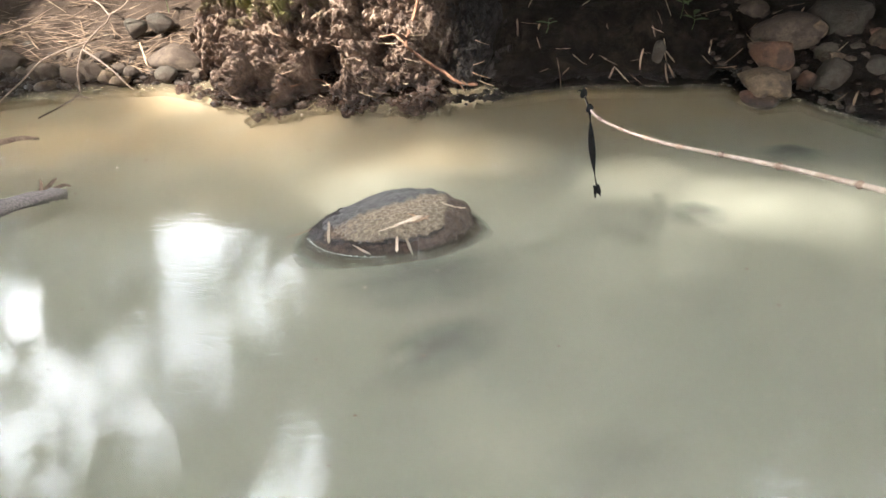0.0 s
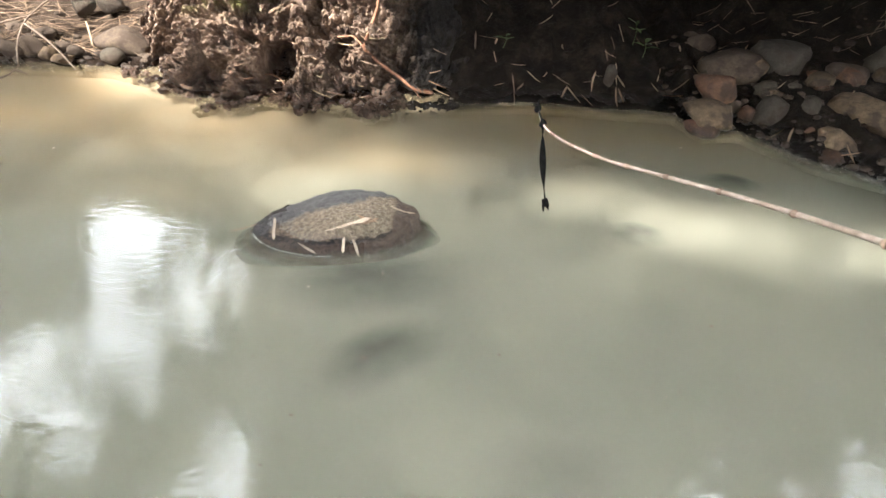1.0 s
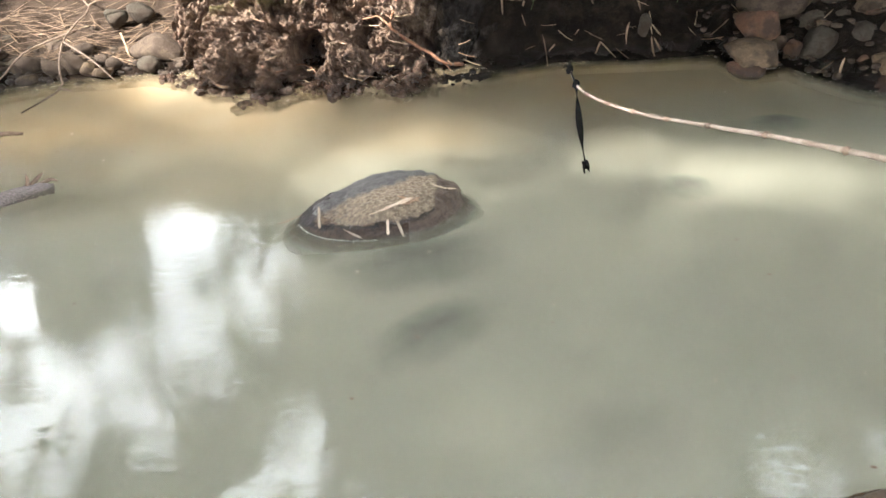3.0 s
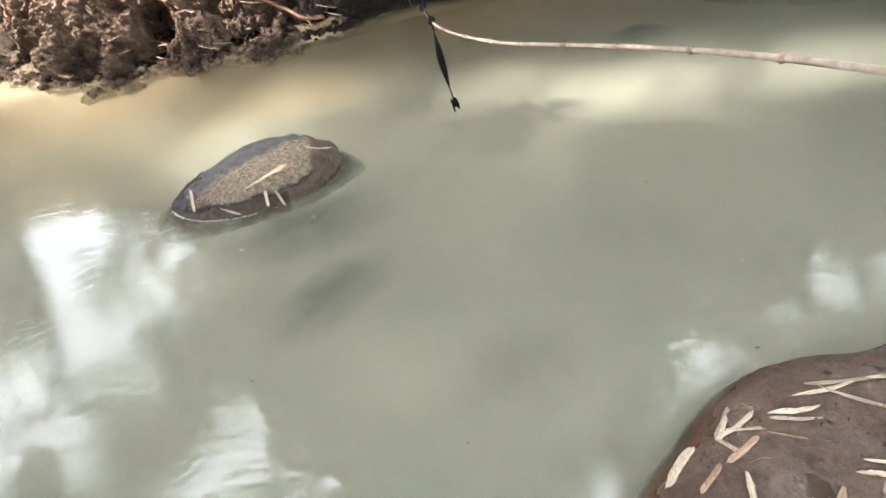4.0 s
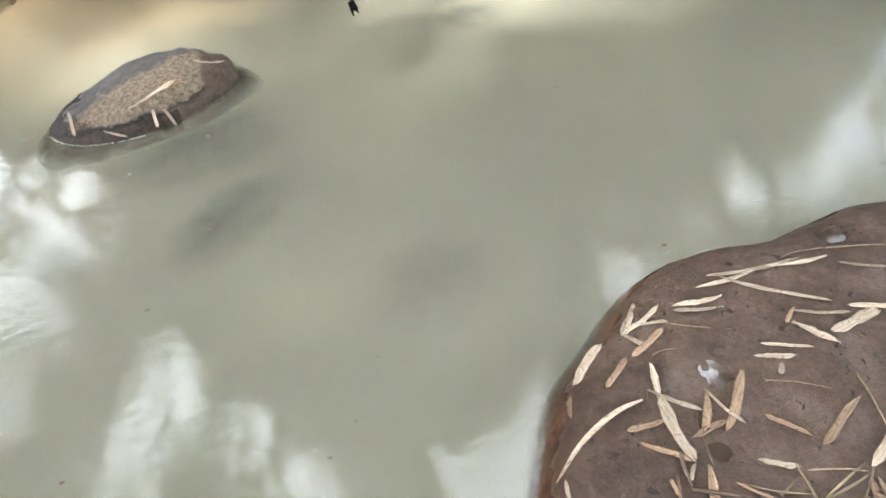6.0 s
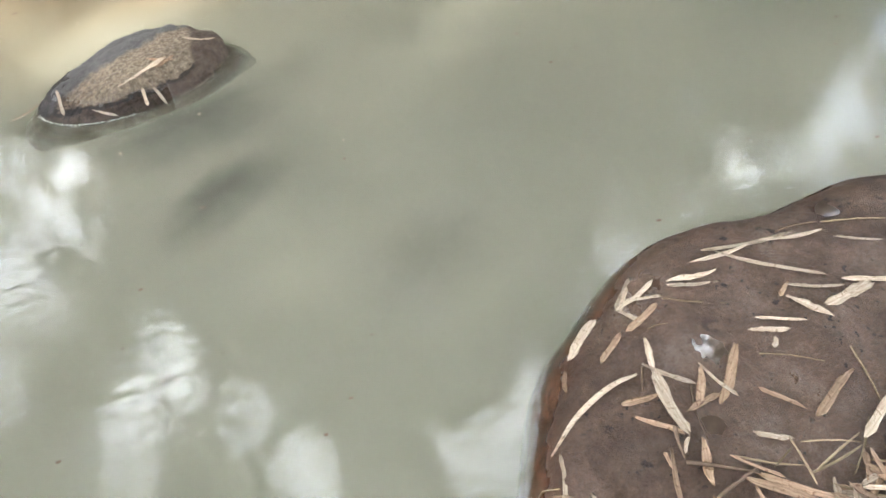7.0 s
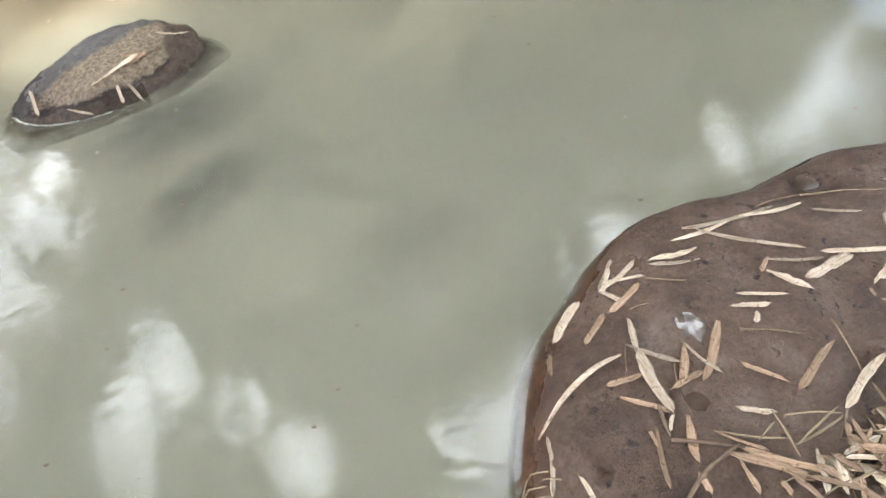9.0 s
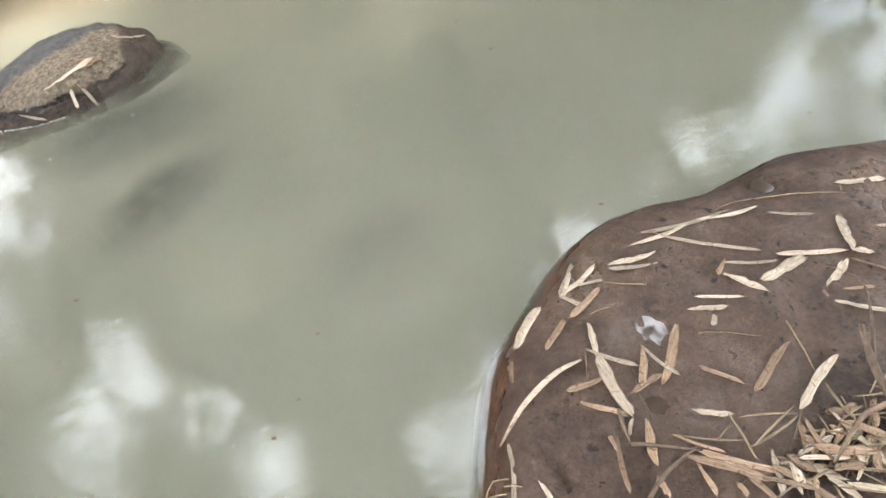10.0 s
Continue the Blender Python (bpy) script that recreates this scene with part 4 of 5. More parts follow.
for i in range(110):
    x, y = rnd.uniform(1.9, 3.6), rnd.uniform(4.55, 5.3)
    ln, an = rnd.uniform(0.05, 0.15), rnd.gauss(0, 0.5)
    dx, dy = math.cos(an) * ln / 2, math.sin(an) * ln / 2
    place_leaf((x - dx, y - dy), (x + dx, y + dy), rnd.uniform(0.005, 0.012), rnd.choice((STRAW, LITTER, DRY_BROWN)), "straw stalk on the shaded bank", far_surface, 1400 + i, "straw on the shaded bank",
               name="straw", lift=rnd.uniform(0.004, 0.03), segments=5, curl=0.04)
for i in range(520):
    x, y = rnd.uniform(-3.6, -1.7), 4.22 + abs(rnd.gauss(0, 0.42))
    ln, an = rnd.uniform(0.05, 0.26), rnd.gauss(0.2, 0.6)
    dx, dy = math.cos(an) * ln / 2, math.sin(an) * ln / 2
    place_leaf((x - dx, y - dy), (x + dx, y + dy), rnd.uniform(0.003, 0.009), rnd.choice((STRAW, TWIG, DRY_BROWN, DRY_BROWN)), "straw stalk strewn on the sunlit beach", far_surface, 1600 + i,
               "straw on the sunlit beach", name="straw", lift=rnd.uniform(0.004, 0.03), segments=5, curl=0.04)
for i in range(46):
    x, z = rnd.uniform(-1.6, 0.3), abs(rnd.gauss(0.12, 0.22)) + 0.02
    y = bank_front(x, z)
    ln, an = rnd.uniform(0.03, 0.13), rnd.uniform(-0.8, 0.8)
    e = Vector((math.cos(an) * ln, -0.02, math.sin(an) * ln * 0.6))
    stem([Vector((x, y - 0.004, z)), Vector((x, y - 0.016, z)) + e * 0.5, Vector((x, y - 0.012, z)) + e], 0.003, 0.002, rnd.choice((STRAW, TWIG, DRY_BROWN)), "straw stalk caught on the earth bank", "straw", "straw", "straw on the earth bank", n=6, sides=5)


def join_stuff(name, obs, mat, label, category):
    """One object of kind stuff in place of many small ones."""
    verts, faces = [], []
    for o in obs:
        n0 = len(verts)
        verts += [tuple(o.matrix_world @ v.co) for v in o.data.vertices]
        faces += [tuple(n0 + k for k in p.vertices) for p in o.data.polygons]
        bpy.data.objects.remove(o)
    tagged(mesh_object(name, verts, faces, mat), label, category, kind="stuff")


bpy.context.view_layer.update()
straws = [o for o in scene.objects if o.name.startswith("straw") and o.get("group") == "straw on the sunlit beach"]
join_stuff("straw_litter", straws[70:], LITTER, "tangle of brown straw strewn on the sunlit beach", "straw")
straws = [o for o in scene.objects if o.name.startswith("straw") and o.get("group") == "straw on the shaded bank"]
join_stuff("straw_litter", straws[50:], LITTER, "tangle of brown straw strewn on the shaded bank", "straw")

# pebbles of the beaches: too many to count
verts, faces = [], []
base = bmesh.new()
bmesh.ops.create_icosphere(base, subdivisions=1, radius=1.0)
bv, bf = [v.co.copy() for v in base.verts], [[v.index for v in f.verts] for f in base.faces]
base.free()
for i in range(520):
    if i % 2:
        x = rnd.uniform(-3.5, -1.6)
        y = float(shore(x)) - 0.02 + abs(rnd.gauss(0, 0.3))
    else:
        x = rnd.uniform(1.6, 3.6)
        y = float(shore(x)) - 0.04 + abs(rnd.gauss(0, 0.5))
    r = rnd.uniform(0.008, 0.032)
    z, n0 = ground_height(x, y) + r * 0.2, len(verts)
    sx, sy, sz = rnd.uniform(0.8, 1.4) * r, rnd.uniform(0.7, 1.1) * r, rnd.uniform(0.5, 0.8) * r
    verts += [(x + c.x * sx * rnd.uniform(0.85, 1.15), y + c.y * sy * rnd.uniform(0.85, 1.15), z + c.z * sz) for c in bv]
    faces += [[n0 + k for k in f] for f in bf]
tagged(mesh_object("pebbles", verts, faces, STONES[1]), "small brown pebbles along the far waterline", "pebbles", kind="stuff")

# crumbs of earth on and under the clodded face
verts, faces = [], []
for i in range(420):
    x = rnd.uniform(-1.75, 0.3)
    y = min(float(shore(x)), bank_front(x, 0.02)) + rnd.gauss(-0.02, 0.03)
    r = rnd.choice((rnd.uniform(0.005, 0.012), rnd.uniform(0.01, 0.03)))
    z, n0 = rnd.uniform(-0.01, 0.02), len(verts)
    verts += [(x + c.x * r * rnd.uniform(0.7, 1.3), y + c.y * r * rnd.uniform(0.7, 1.3), z + c.z * r * 0.8) for c in bv]
    faces += [[n0 + k for k in f] for f in bf]
tagged(mesh_object("earth_crumbs", verts, faces, CLODS, flat=True), "crumbs of wet earth along the waterline", "earth crumbs", kind="stuff")

# ---- roots, branches and the log ----
root = empty("root", -0.24, 4.0, 0.4)
for name, line, r0, r1, out in (("root_stem", ((-0.26, 0.62), (-0.24, 0.47), (-0.285, 0.33), (-0.22, 0.23), (-0.12, 0.14), (-0.02, 0.07), (0.12, 0.015)), 0.008, 0.012, 0.004),
                                ("rootlet", ((-0.285, 0.33), (-0.36, 0.36), (-0.45, 0.34)), 0.005, 0.003, 0.002), ("rootlet", ((-0.02, 0.07), (0.03, 0.03), (0.05, 0.0)), 0.006, 0.003, 0.004),
                                ("rootlet", ((-1.02, 0.16), (-0.86, 0.09), (-0.70, 0.02)), 0.006, 0.004, 0.004)):
    pts = []
    for a, c in zip(line, line[1:]):
        for s in (0.0, 0.5):
            x, z = a[0] + (c[0] - a[0]) * s, a[1] + (c[1] - a[1]) * s
            pts.append(Vector((x, bank_front(x, z) - out, z)) - root.location)
    pts.append(Vector((line[-1][0], bank_front(*line[-1]) - out - 0.01, line[-1][1])) - root.location)
    for _ in range(2):
        pts = [pts[0]] + [Vector((q.x, min(q.y, (p.y + q.y + r.y) / 3), q.z)) for p, q, r in zip(pts, pts[1:], pts[2:])] + [pts[-1]]
    v, f = tube(curve_points(pts, 26), list(np.linspace(r0, r1, 26)), 8, 0.4)
    mesh_object(name, v, f, ROOT, root)
tagged(root, "reddish bare root running down the earth bank", "root")

fork = empty("fallen_branch", -2.3, 3.9, 0.05)
for name, line, r0, r1 in (("branch", ((-2.95, 5.0, 0.50), (-2.62, 4.78, 0.42), (-2.33, 4.57, 0.30), (-2.36, 4.40, 0.24), (-2.37, 4.20, 0.19), (-2.33, 4.0, 0.10), (-2.28, 3.86, 0.03), (-2.44, 3.66, -0.03)), 0.006, 0.005),
                           ("twig", ((-2.36, 4.20, 0.19), (-2.15, 4.06, 0.13), (-1.96, 3.92, 0.04)), 0.007, 0.004), ("twig", ((-2.33, 4.57, 0.30), (-2.25, 4.62, 0.34), (-2.2, 4.7, 0.40)), 0.005, 0.003),
                           ("twig", ((-2.28, 3.86, 0.03), (-2.2, 3.84, 0.02)), 0.006, 0.003)):
    v, f = tube(curve_points([Vector(p) - fork.location for p in line], 18), list(np.linspace(r0, r1, 18)), 7, 0.25)
    mesh_object(name, v, f, STICK, fork)
tagged(fork, "bare forked branch lying from the beach into the water", "branch")
stem(((-2.40, 4.45, 0.18), (-2.62, 4.2, 0.14), (-2.70, 4.0, 0.06), (-2.76, 3.8, 0.0)), 0.006, 0.004, STICK, "thin pale stick sloping from the beach into the water", "stick", "stick")
stem(((-2.1, 4.42, 0.16), (-2.02, 4.28, 0.13), (-1.98, 4.2, 0.10)), 0.006, 0.004, STRAW, "short pale stick on the beach", "stick", "stick")
stem([(x, bank_front(x, z) + dy, z) for x, z, dy in ((-0.95, 0.52, 0.02), (-0.93, 0.46, -0.02), (-0.92, 0.40, -0.03))], 0.008, 0.005, STRAW, "pale broken stalk sticking out of the earth bank", "stalk", "stalk")

log = empty("driftwood_log", -1.95, 2.68, 0.0)
line = [Vector(p) - log.location for p in ((-2.6, 2.25, -0.02), (-2.2, 2.48, 0.005), (-1.98, 2.66, 0.01), (-1.86, 2.76, 0.0), (-1.82, 2.80, -0.02))]
v, f = tube(curve_points(line, 24), list(np.linspace(0.05, 0.024, 24)), 12, 0.35)
mesh_object("trunk", v, f, LOG, log)
for a in (((-1.90, 2.74, 0.01), (-1.90, 2.77, 0.05), (-1.905, 2.78, 0.07)), ((-1.88, 2.77, 0.01), (-1.82, 2.80, 0.03), (-1.78, 2.80, 0.025)), ((-1.89, 2.76, 0.02), (-1.86, 2.80, 0.05), (-1.85, 2.82, 0.055))):
    v, f = tube(curve_points([Vector(p) - log.location for p in a], 7), list(np.linspace(0.012, 0.004, 7)), 7, 0.3)
    mesh_object("stub", v, f, TWIG, log)
tagged(log, "waterlogged grey log with broken stubs at the water's surface", "log")
stem(((-2.6, 3.2, -0.02), (-2.42, 3.28, 0.006), (-2.32, 3.32, 0.012), (-2.26, 3.36, -0.01)), 0.02, 0.008, TWIG, "dark stick floating in the stream", "stick", "stick", sides=8)

# ---- the bamboo pole with its strap ----
pole = empty("bamboo_pole", 1.30, -1.55, 1.6)
POLE = ((0.534, 2.559, 0.615), (0.565, 2.478, 0.566), (0.64, 2.39, 0.550), (0.765, 2.253, 0.560), (0.884, 2.121, 0.592), (1.043, 1.87, 0.669), (1.179, 1.558, 0.767), (1.265, 1.29, 0.848),
        (1.311, 1.0, 0.938), (1.33, 0.55, 1.07), (1.33, 0.0, 1.22), (1.32, -0.7, 1.40), (1.31, -1.5, 1.6), (1.30, -1.85, 1.68))
line = curve_points(POLE, 140)
start, end = 0.0035, 0.0145
lengths = [0.0]
for a, b_ in zip(line, line[1:]):
    lengths.append(lengths[-1] + (b_ - a).length)
total = lengths[-1]
v, f = tube([p - pole.location for p in line], [start + (end - start) * (s / total) ** 0.6 for s in lengths], 12)
mesh_object("cane", v, f, BAMBOO, pole)
marks, gap, s = [], 0.09, 0.14
while s < total:
    marks.append(s)
    s += gap
    gap = min(0.34, gap * 1.22)
for s in marks:
    i = int(np.searchsorted(lengths, s))
    i = min(max(i, 1), len(line) - 2)
    d = (line[i + 1] - line[i - 1]).normalized()
    r = start + (end - start) * (s / total) ** 0.6
    prof = ((-0.012, 1.0), (-0.005, 1.3), (0.0, 1.65), (0.004, 1.5), (0.008, 1.15), (0.014, 1.0))
    v, f = tube([line[i] + d * a - pole.location for a, _ in prof], [r * k for _, k in prof], 12)
    mesh_object("joint", v, f, NODE, pole)
    if s < 1.0:
        side = d.cross(Vector((0, 0, 1))).normalized() * (1 if len(marks) % 2 else -1)
        v, f = tube([line[i] - pole.location, line[i] + side * r * 1.8 + Vector((0, 0, r)) - pole.location], [r * 0.6, r * 0.3], 6)
        mesh_object("bud", v, f, NODE, pole)
tagged(pole, "long thin bamboo pole held out over the stream", "pole")
# strap: wound round the tip, one end hanging
strap = empty("strap", 0.56, 2.49, 0.56)
hang = curve_points([Vector(p) - strap.location for p in ((0.556, 2.487, 0.565), (0.560, 2.462, 0.53), (0.568, 2.42, 0.455), (0.578, 2.37, 0.385), (0.588, 2.335, 0.335))], 22)
verts, faces = [], []
for i, p in enumerate(hang):
    s = i / 21
    w = 0.003 + 0.010 * math.sin(math.pi * min(1, s * 1.05)) ** 1.5
    th = 0.5 + s * 5.0
    o = Vector((math.cos(th) * w, math.sin(th) * w * 0.6, 0))
    e = Vector((-math.sin(th), math.cos(th), 0)) * 0.0015
    verts += [tuple(p + o + e), tuple(p - o + e), tuple(p - o - e), tuple(p + o - e)]
faces = [(i * 4 + k, i * 4 + (k + 1) % 4, i * 4 + 4 + (k + 1) % 4, i * 4 + 4 + k) for i in range(21) for k in range(4)]
mesh_object("hanging_end", verts, faces, STRAP, strap, flat=True)
for name, c, r, sd in (("knot", (0.59, 2.328, 0.325), 0.014, 3), ("wrapping", (0.556, 2.495, 0.572), 0.013, 4), ("wrapping", (0.536, 2.55, 0.61), 0.012, 5)):
    bm = bmesh.new()
    bmesh.ops.create_icosphere(bm, subdivisions=3, radius=r)
    for q in bm.verts:
        q.co *= 1 + 0.55 * noise.noise(q.co * 90 + Vector((sd, 0, 0)))
        q.co.z *= 1.35
    ob = part(name, bm, STRAP, strap)
    ob.location = Vector(c) - strap.location
for a in (((0.59, 2.328, 0.325), (0.598, 2.32, 0.312), (0.606, 2.318, 0.302)), ((0.588, 2.326, 0.322), (0.584, 2.318, 0.308), (0.586, 2.31, 0.298)), ((0.536, 2.55, 0.61), (0.54, 2.575, 0.628), (0.552, 2.58, 0.632)),
          ((0.536, 2.55, 0.61), (0.52, 2.545, 0.625), (0.512, 2.54, 0.618)), ((0.556, 2.495, 0.572), (0.546, 2.52, 0.592), (0.536, 2.55, 0.61))):
    v, f = tube(curve_points([Vector(p) - strap.location for p in a], 6), list(np.linspace(0.005, 0.0025, 6)), 6, 0.4)
    mesh_object("strap_end", v, f, STRAP, strap)
tagged(strap, "torn black rubber strap tied to the pole's tip", "strap")

# ---- small plants ----
def leaf_blade(base, tip, width, verts, faces, droop=0.15, rows=4):
    """Adds one pointed leaf with a crease to a mesh."""
    base, tip = Vector(base), Vector(tip)
    d = tip - base
    side = d.cross(Vector((0, 0, 1)))
    side = side.normalized() if side.length > 1e-4 else Vector((1, 0, 0))
    n0 = len(verts)
    for i in range(rows + 1):
        s = i / rows
        w = width * 0.5 * math.sin(math.pi * (0.04 + 0.94 * s)) ** 0.8
        p = base + d * s - Vector((0, 0, droop * d.length * s * s))
        verts += [tuple(p - side * w + Vector((0, 0, w * 0.3))), tuple(p), tuple(p + side * w + Vector((0, 0, w * 0.3)))]
    for i in range(rows):
        for k in range(2):
            a = n0 + i * 3 + k
            faces.append((a, a + 1, a + 4, a + 3))


def seedling(x, y, height, leaves, seed):
    rnd = random.Random(seed)
    z = ground_height(x, y)
    plant = empty("seedling", x, y, z)
    top = Vector((rnd.uniform(-0.03, 0.03), rnd.uniform(-0.03, 0.01), height))
    v, f = tube(curve_points([(0, 0, -0.02), top * 0.5 + Vector((0.01, 0, 0)), top], 6), list(np.linspace(0.003, 0.0015, 6)), 5)
    mesh_object("stem", v, f, SEEDLING, plant)
    for i in range(leaves):
        verts, faces = [], []
        s = 0.45 + 0.55 * (i + 1) / leaves
        an = i * 2.4 + rnd.uniform(-0.3, 0.3)
        ln = rnd.uniform(0.05, 0.10)
        leaf_blade(top * s, top * s + Vector((math.cos(an) * ln, math.sin(an) * ln, rnd.uniform(0.0, 0.05))), ln * 0.42, verts, faces)
        mesh_object("leaf", verts, faces, SEEDLING, plant)
    tagged(plant, "small green seedling on the shaded bank", "seedling", "seedlings")


for i, (x, y, h, n) in enumerate(((1.42, 4.62, 0.13, 5), (1.50, 4.60, 0.10, 4), (0.55, 4.45, 0.08, 4), (2.95, 5.05, 0.16, 6), (3.25, 5.2, 0.2, 7), (3.05, 4.95, 0.12, 5), (-3.2, 5.3, 0.2, 6), (-2.1, 4.95, 0.16, 6))):
    seedling(x, y, h, n, 40 + i)
stem(((2.45, 5.15, 1.5), (2.44, 5.12, 1.0), (2.42, 5.08, 0.5), (2.41, 5.05, 0.3)), 0.004, 0.003, TWIG, "thin dry vine hanging down over the bank", "vine", "vine")

# flecks that float on the stream
verts, faces, dv, df = [], [], [], []
for i in range(150):
    x, y = rnd.uniform(-2.4, 2.4), rnd.uniform(0.75, 3.7)
    r = rnd.choice((0.0025, 0.003, 0.004, 0.0055)) * (0.6 + 0.25 * y)
    pale = i % 3 == 0
    V, F = (verts, faces) if pale else (dv, df)
    n0, k = len(V), 6
    V += [(x + r * rnd.uniform(0.6, 1.3) * math.cos(a) * (1 if pale else 1.8), y + r * rnd.uniform(0.6, 1.3) * math.sin(a), 0.0025) for a in np.linspace(0, 2 * math.pi, k, endpoint=False)]
    V.append((x, y, 0.005))
    F += [(n0 + j, n0 + (j + 1) % k, n0 + k) for j in range(k)]
tagged(mesh_object("floating_flecks", verts, faces, DRY), "pale flecks of foam and husk on the water", "flecks", kind="stuff")
tagged(mesh_object("floating_debris", dv, df, TWIG), "dark crumbs of bark floating on the water", "debris", kind="stuff")

# ---- trees round the stream ----
MIRROR = Vector((0.30, 0.10, -1.55))
GAPS = ((-29.0, 33.0, 3.8, 4.8, 1.0), (-31.0, 39.0, 4.0, 5.0, 1.0), (-23.5, 36.8, 5.0, 4.4, 0.95), (-39.5, 39.8, 5.6, 3.6, 1.0), (-46.0, 33.5, 4.6, 4.6, 1.0), (-47.5, 38.5, 4.4, 3.6, 0.96),
        (-25.5, 51.5, 6.4, 3.2, 1.0), (-30.5, 52.8, 4.0, 2.6, 0.98), (-20.0, 57.5, 4.4, 3.2, 0.96), (-15.5, 64.0, 8.0, 3.4, 0.94), (-37.5, 45.5, 3.6, 3.8, 0.86), (-47.5, 43.5, 5.0, 3.0, 0.88), (-36.0, 55.0, 5.5, 4.0, 0.9),
        (52.5, 32.5, 6.0, 5.8, 0.98), (52.5, 38.0, 6.0, 4.0, 0.94), (46.0, 40.4, 4.6, 2.4, 0.9), (37.0, 49.8, 5.0, 2.6, 0.96), (59.0, 40.0, 6.0, 6.0, 0.95), (40.5, 44.8, 3.6, 1.8, 0.88),
        (18.0, 67.0, 11.0, 4.2, 1.0), (26.5, 61.0, 4.6, 2.6, 0.95), (10.0, 55.0, 2.8, 2.2, 0.92), (25.0, 44.0, 2.4, 1.8, 0.86), (38.0, 36.5, 2.6, 2.4, 0.84), (34.5, 43.5, 2.2, 1.6, 0.84), (31.0, 54.0, 3.0, 1.8, 0.85),
        (48.0, 56.0, 4.0, 2.2, 0.93), (-60.0, 50.0, 9.0, 11.0, 0.93), (0.0, 76.0, 40.0, 5.0, 0.93))
LIT = ((-1.5, 4.78, 1.7, 0.9, 1.0), (-0.3, 4.42, 0.7, 0.58, 1.0), (-1.0, 4.15, 0.95, 0.34, 1.0), (-1.6, 3.68, 1.0, 0.22, 0.76), (-0.95, 3.55, 0.55, 0.16, 0.84), (-0.5, 3.5, 0.5, 0.14, 0.76), (-1.1, 3.2, 1.5, 0.4, 0.74), (-0.02, 3.30, 0.30, 0.09, 0.94), (0.35, 2.97, 0.35, 0.12, 0.8),
       (0.69, 3.56, 0.25, 0.07, 0.9), (0.9, 3.12, 0.4, 0.14, 0.85), (1.15, 3.0, 0.5, 0.16, 0.92), (1.5, 2.86, 0.6, 0.18, 0.92), (1.95, 2.74, 0.7, 0.18, 0.92), (2.4, 2.72, 0.6, 0.24, 0.88),
       (-0.2, 2.66, 0.34, 0.18, 0.9), (0.72, 2.40, 0.4, 0.28, 0.72), (0.66, 2.65, 0.4, 0.15, 0.70), (-0.7, 2.85, 0.9, 0.36, 0.72), (0.5, 2.3, 2.4, 1.15, 0.6))


def open_sky(p):
    """How open the crowns are towards p, as the stream mirrors them."""
    d = (p - MIRROR).normalized()
    az, el = math.degrees(math.atan2(d.x, d.y)), math.degrees(math.asin(d.z))
    q = d * 9
    az += 1.6 * noise.noise(q * 1.4) + 1.2 * noise.noise(q * 4.0)
    el += 1.6 * noise.noise(q * 1.4 + Vector((9, 9, 9))) + 1.2 * noise.noise(q * 4.0 + Vector((3, 7, 1)))
    s = max((s for a, e, ra, re, s in GAPS if ((az - a) / ra) ** 2 + ((el - e) / re) ** 2 < 1), default=0.0)
    return s if noise.noise(q * 3.2 + Vector((1, 5, 2))) > -0.28 else s * 0.6


def open_sun(p):
    """How open the crowns are to sunlight that falls through p onto one of the sunny patches."""
    g = p - SUN * (p.z / SUN.z)
    wob = 0.6 * noise.noise(Vector((g.x * 2.2, g.y * 4, 1))) + 0.4 * noise.noise(Vector((g.x * 6, g.y * 9, 4)))
    return max((s for x, y, rx, ry, s in LIT if ((g.x - x) / rx) ** 2 + ((g.y - y) / ry) ** 2 < 1 + wob), default=0.0)


def leaf_cloud(name, spots, base, seed, each, small, large):
    """A mesh of many single creased leaves, some at each spot."""
    gen = np.random.default_rng(seed)
    at = np.repeat(np.array([tuple(p - base) for p in spots]), each, axis=0)
    n = len(at)
    at = at + gen.normal(0, 0.06, (n, 3))
    an, ln = gen.uniform(0, 2 * np.pi, n), gen.uniform(small, large, n)
    d = np.stack([np.cos(an), np.sin(an), gen.uniform(-0.9, 0.4, n)], 1) * ln[:, None]
    s = np.stack([-np.sin(an), np.cos(an), gen.uniform(-0.4, 0.4, n)], 1) * (ln * 0.2)[:, None]
    up = np.array([0, 0, 1.0]) * (ln * 0.05)[:, None]
    co = np.stack([at, at + d * 0.45 + s + up, at + d, at + d * 0.45 - s + up], 1).reshape(-1, 3)
    mesh = bpy.data.meshes.new(name)
    mesh.vertices.add(4 * n)
    mesh.vertices.foreach_set("co", co.ravel())
    tri = (np.arange(n)[:, None] * 4 + np.array([0, 1, 2, 0, 2, 3])).ravel()
    mesh.loops.add(6 * n)
    mesh.loops.foreach_set("vertex_index", tri)
    mesh.polygons.add(2 * n)
    mesh.polygons.foreach_set("loop_start", np.arange(2 * n) * 3)
    mesh.update()
    mesh.validate()
    mesh.materials.append(GREEN)
    return mesh


